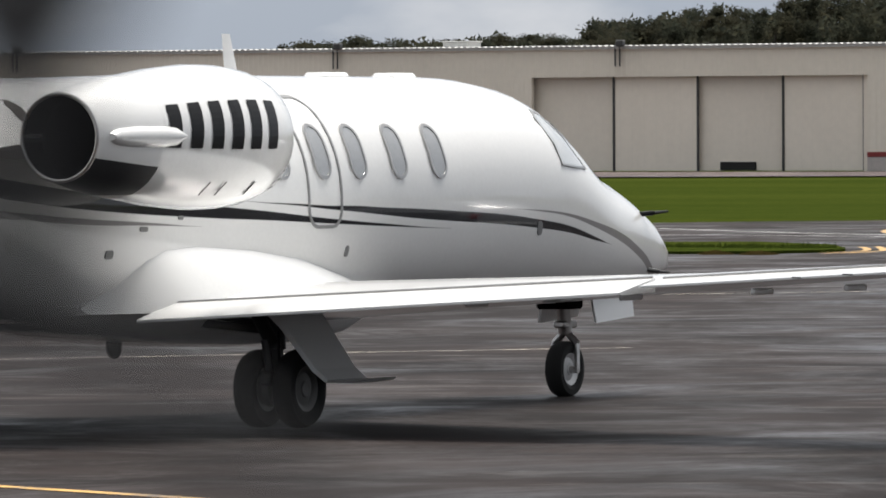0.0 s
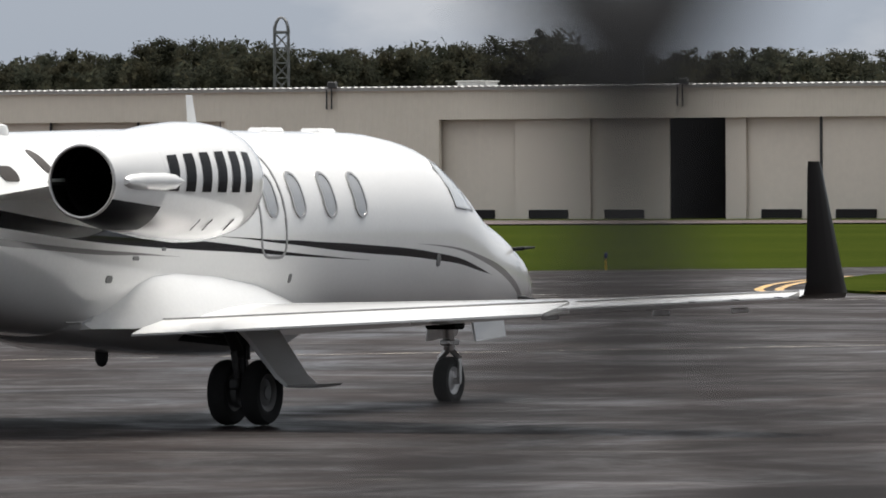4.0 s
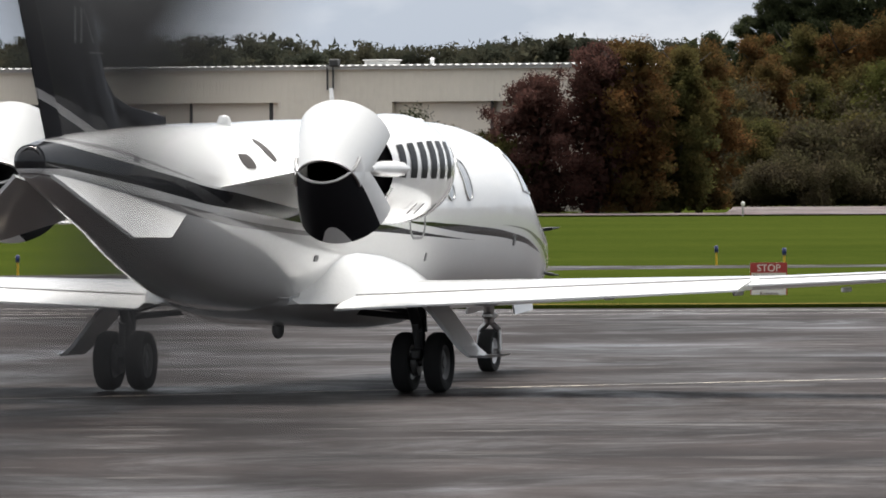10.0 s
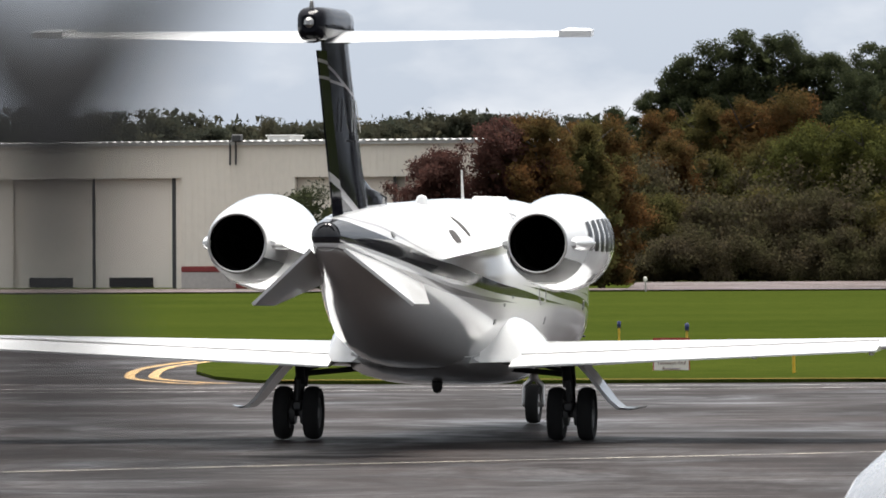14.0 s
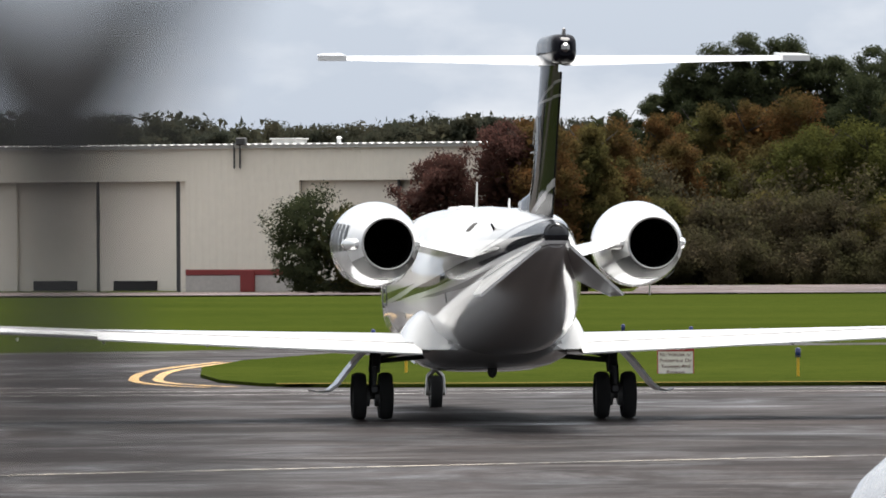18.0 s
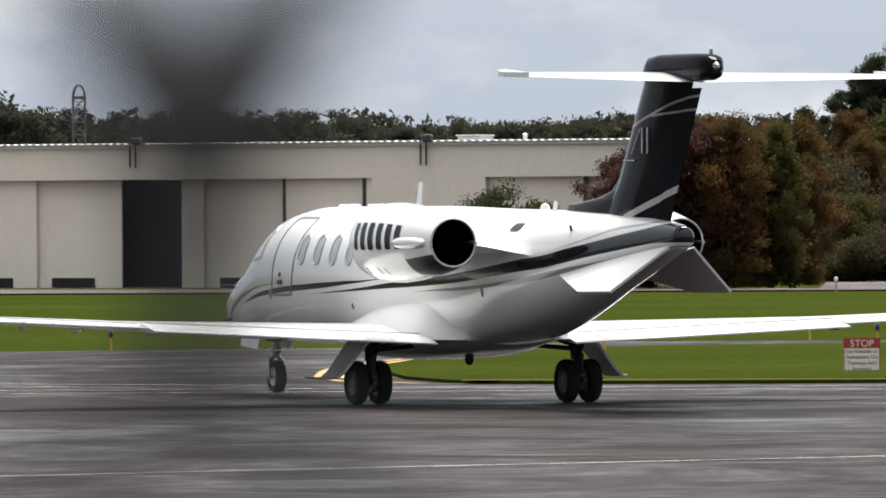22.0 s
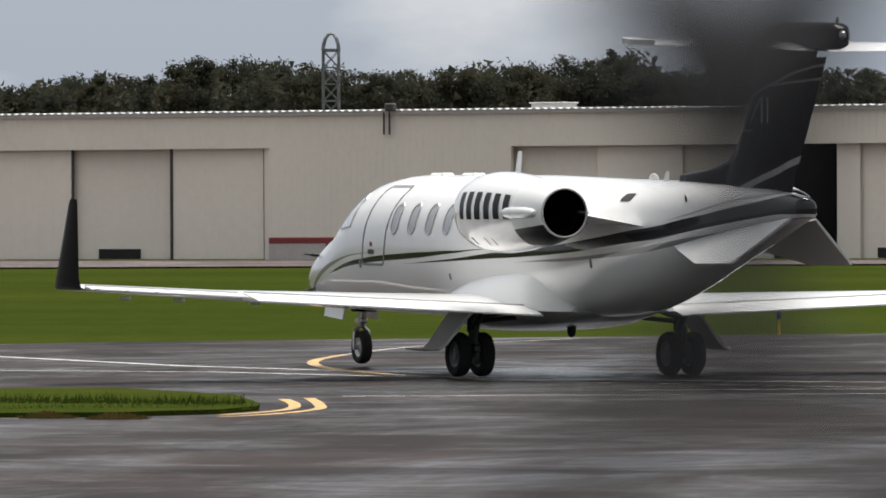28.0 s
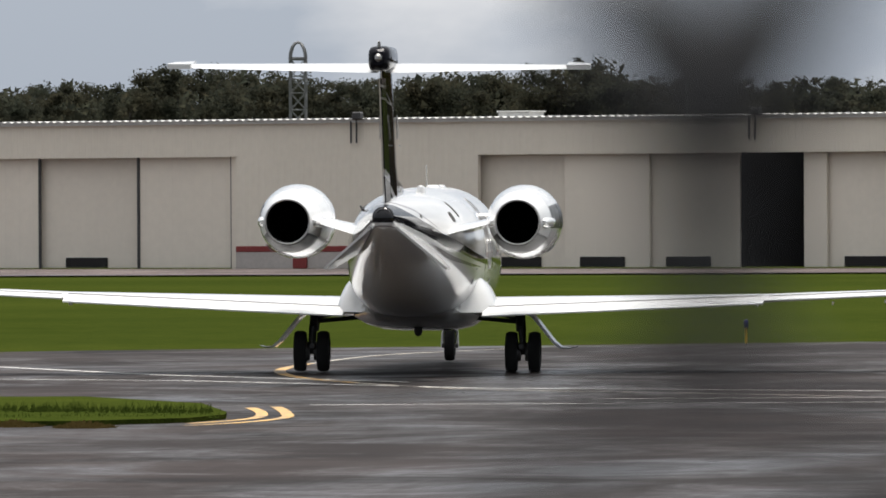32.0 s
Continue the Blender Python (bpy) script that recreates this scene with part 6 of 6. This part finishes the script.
    wheel(ob, "nose_wheel", (2.75, 0, 0.18), 0.18, 0.12, "small black nose wheel")
    bm = bmesh.new()
    turned(bm, [(3.15, 0.15), (3.35, 0.12), (3.5, 0.001)], (0, 0, 1.28), "x", 12)
    spin = part("spinner", bm, M_WHITE, ob, "white spinner", True)
    for s in (-1, 1):
        bm = bmesh.new()
        plate(bm, [(3.3, s * 0.1, 1.34), (3.3, s * 0.5, 1.37), (3.3, s * 0.9, 1.31), (3.3, s * 0.9, 1.25), (3.3, s * 0.4, 1.22)], 0.03, (1, 0, 0))
        part("propeller_blade", bm, M_BLACK, spin, "dark propeller blade")
    # the body stands higher on its legs, and the whole is a six-seater's size
    for child in ob.children_recursive:
        for v in child.data.vertices:
            if v.co.z + child.location.z > 0.5:
                v.co.z += 0.3
            v.co *= 1.07
        child.location = child.location * 1.07
    return ob


VISITOR = light_aircraft()


# ---- hexagonal wire netting just before the lens ----
def fence():
    ob = thing("wire_fence", "hexagonal twisted wire netting just before the camera", "fence")
    wide, stem, slope, r = 0.071, 0.0155, 0.036, 0.00135
    x0, z0 = -0.0126, 2.099
    for k in range(-9, 9):
        line = []
        for row in range(-5, 20):
            col = k if (k - row) % 2 == 0 else k + 1
            hand = 0 if col == k else math.pi
            top = z0 - row * (stem + slope)
            for j in range(7):
                a = hand + math.pi * j / 2
                line.append((Vector((x0 + col * wide / 2 + 0.0014 * math.cos(a), 0.48 + 0.0014 * math.sin(a), top - stem * j / 6)), r * (4.0 if j == 0 else 3.6 if j == 1 else 1.8)))
            after = k + 1 if col == k else k
            for j in (1, 2, 3):
                line.append((Vector((x0 + (col + (after - col) * j / 4) * wide / 2, 0.48, top - stem - slope * j / 4)), r * 1.25))
        bm = bmesh.new()
        rings = []
        for i, (p, thick) in enumerate(line):
            e = line[min(i + 1, len(line) - 1)][0] - line[max(i - 1, 0)][0]
            turn = e.to_track_quat("Z", "Y")
            rings.append([p + turn @ Vector((thick * math.cos(c), thick * math.sin(c), 0)) for c in [2 * math.pi * j / 6 for j in range(6)]])
        loft(bm, rings)
        part("wire", bm, M_GALV, ob, "bent and twisted galvanised wire")
    for z, name in ((2.4, "top_rail"), (1.1, "tension_wire")):
        bm = bmesh.new()
        rod(bm, (-0.9, 0.5, z), (0.9, 0.5, z), 0.02 if z > 2 else 0.003, n=10)
        part(name, bm, M_GALV, ob)
    for s in (-0.9, 0.9):
        bm = bmesh.new()
        rod(bm, (s, 0.52, 0), (s, 0.52, 2.45), 0.03, n=12)
        part("post", bm, M_GALV, ob, "round galvanised post")
    return ob


FENCE = fence()


# ---- all that moves ----
TAXI = [  # seconds, east, north, heading counter-clockwise from east, nose up, left wing up
    (0.0, -6.64, 23.99, 70.31, -0.07, -0.46), (0.5, -6.25, 25.36, 70.12, -0.03, -0.40), (1.0, -5.92, 26.98, 69.09, -0.02, -0.33),
    (1.5, -5.42, 27.86, 69.53, -0.03, -0.27), (2.0, -5.04, 29.27, 68.57, -0.07, -0.21), (2.5, -4.52, 30.39, 69.07, -0.12, -0.16),
    (4.5, -4.62, 54.25, 68.79, -0.23, 0.01), (5.0, -5.36, 61.93, 68.63, -0.20, 0.02), (5.5, -4.84, 63.17, 68.73, -0.15, 0.03),
    (6.0, -4.31, 64.45, 68.85, -0.10, 0.04), (6.5, -3.78, 65.78, 69.00, -0.06, 0.05), (7.0, -3.25, 67.15, 69.21, -0.04, 0.07),
    (7.5, -2.72, 68.54, 69.51, -0.04, 0.09), (8.0, -2.20, 69.94, 69.92, -0.07, 0.12), (8.5, -1.70, 71.31, 70.45, -0.10, 0.15),
    (9.0, -1.23, 72.63, 71.09, -0.13, 0.16), (9.5, -0.78, 73.90, 71.84, -0.13, 0.15), (10.0, -0.37, 75.12, 72.64, -0.10, 0.14),
    (10.5, 0.02, 76.29, 73.46, -0.05, 0.12), (11.0, 0.38, 77.44, 74.28, 0.01, 0.12), (11.5, 0.73, 78.56, 75.09, 0.07, 0.14),
    (12.0, 1.06, 79.69, 75.89, 0.11, 0.18), (12.5, 1.38, 80.84, 76.71, 0.14, 0.23), (13.0, 1.68, 82.02, 77.58, 0.13, 0.28),
    (13.5, 1.98, 83.28, 78.52, 0.09, 0.32), (14.0, 2.25, 84.61, 79.57, 0.03, 0.34), (14.5, 2.50, 86.02, 80.4, -0.05, 0.33),
    (15.0, 2.72, 87.51, 81.6, -0.15, 0.29), (15.5, 2.92, 89.07, 83.3, -0.26, 0.24), (17.5, 3.25, 94.81, 91.71, -0.34, 0.08),
    (18.0, 3.19, 95.91, 93.98, -0.34, 0.09), (18.5, 3.06, 96.87, 96.27, -0.34, 0.12), (19.0, 2.88, 97.72, 98.55, -0.34, 0.16),
    (19.5, 2.66, 98.54, 100.76, -0.27, 0.19), (20.0, 2.39, 99.41, 102.98, -0.17, 0.21), (20.5, 2.08, 100.35, 105.19, -0.08, 0.21),
    (21.0, 1.72, 101.34, 107.38, 0.01, 0.19), (21.5, 1.31, 102.40, 109.25, 0.10, 0.15), (22.0, 0.85, 103.51, 111.35, 0.18, 0.10),
    (22.5, 0.32, 104.65, 113.6, 0.26, 0.05), (23.0, -0.24, 105.76, 116.00, 0.34, 0.01), (23.5, -0.84, 106.83, 117.88, 0.34, -0.02),
    (24.0, -1.48, 107.86, 119.51, 0.34, -0.03), (24.5, -2.15, 108.89, 120.78, 0.34, -0.01), (25.0, -2.86, 109.96, 121.61, 0.34, 0.03),
    (25.5, -3.63, 111.78, 121.98, 0.34, 0.10), (27.5, -6.48, 120.63, 118.66, 0.34, 0.43), (28.0, -7.01, 121.69, 116.72, 0.34, 0.46),
    (28.5, -7.47, 122.73, 113.94, 0.34, 0.46), (29.0, -7.88, 123.80, 111.0, 0.34, 0.46), (29.5, -8.25, 124.71, 108.2, 0.34, 0.45),
    (30.0, -8.59, 125.74, 105.60, 0.34, 0.42), (30.5, -8.81, 126.84, 102.15, 0.34, 0.39), (31.0, -9.01, 127.97, 98.45, 0.34, 0.38),
    (31.5, -9.13, 129.15, 94.53, 0.30, 0.39), (32.0, -9.20, 130.38, 90.38, 0.19, 0.42),
]
# seconds and the swing of the reverser doors in degrees
SWING = [(0, 0), (7.1, 0), (7.5, 24), (8.0, 62), (8.5, 74), (9.0, 76), (9.5, 74), (10.0, 40), (10.5, 12), (10.8, 0), (32, 0)]


def motions():
    walk(JET, [(t, pose(x, y, 0, r, -p, a)) for t, x, y, a, p, r in TAXI])
    for door, top in DOORS:
        home = door.location.copy()
        walk(door, [(t, pose(home.x - 0.26 * a / 76, home.y, home.z + (0.11 if top > 0 else -0.2) * a / 76, 0, -a * top, 0)) for t, a in SWING])
    # the landing aircraft skims along the runway at a steady pace
    walk(VISITOR, [(t, pose(22.42 - 24.7 * (t - 15.2), 322, 0.0, 0, 0, 221)) for t in (0, 8, 15.2, 20, 32)])
    # the fence stays before the lens, and slips a little aside as the shot closes in
    walk(FENCE, [(t, pose(x + (0.004 * max(0.0, 1 - t / 2.5) if t < 25.2 else 0.0006 if t < 26 else 0.003), y, 0)) for t, x, y, a, b in PAN])


motions()
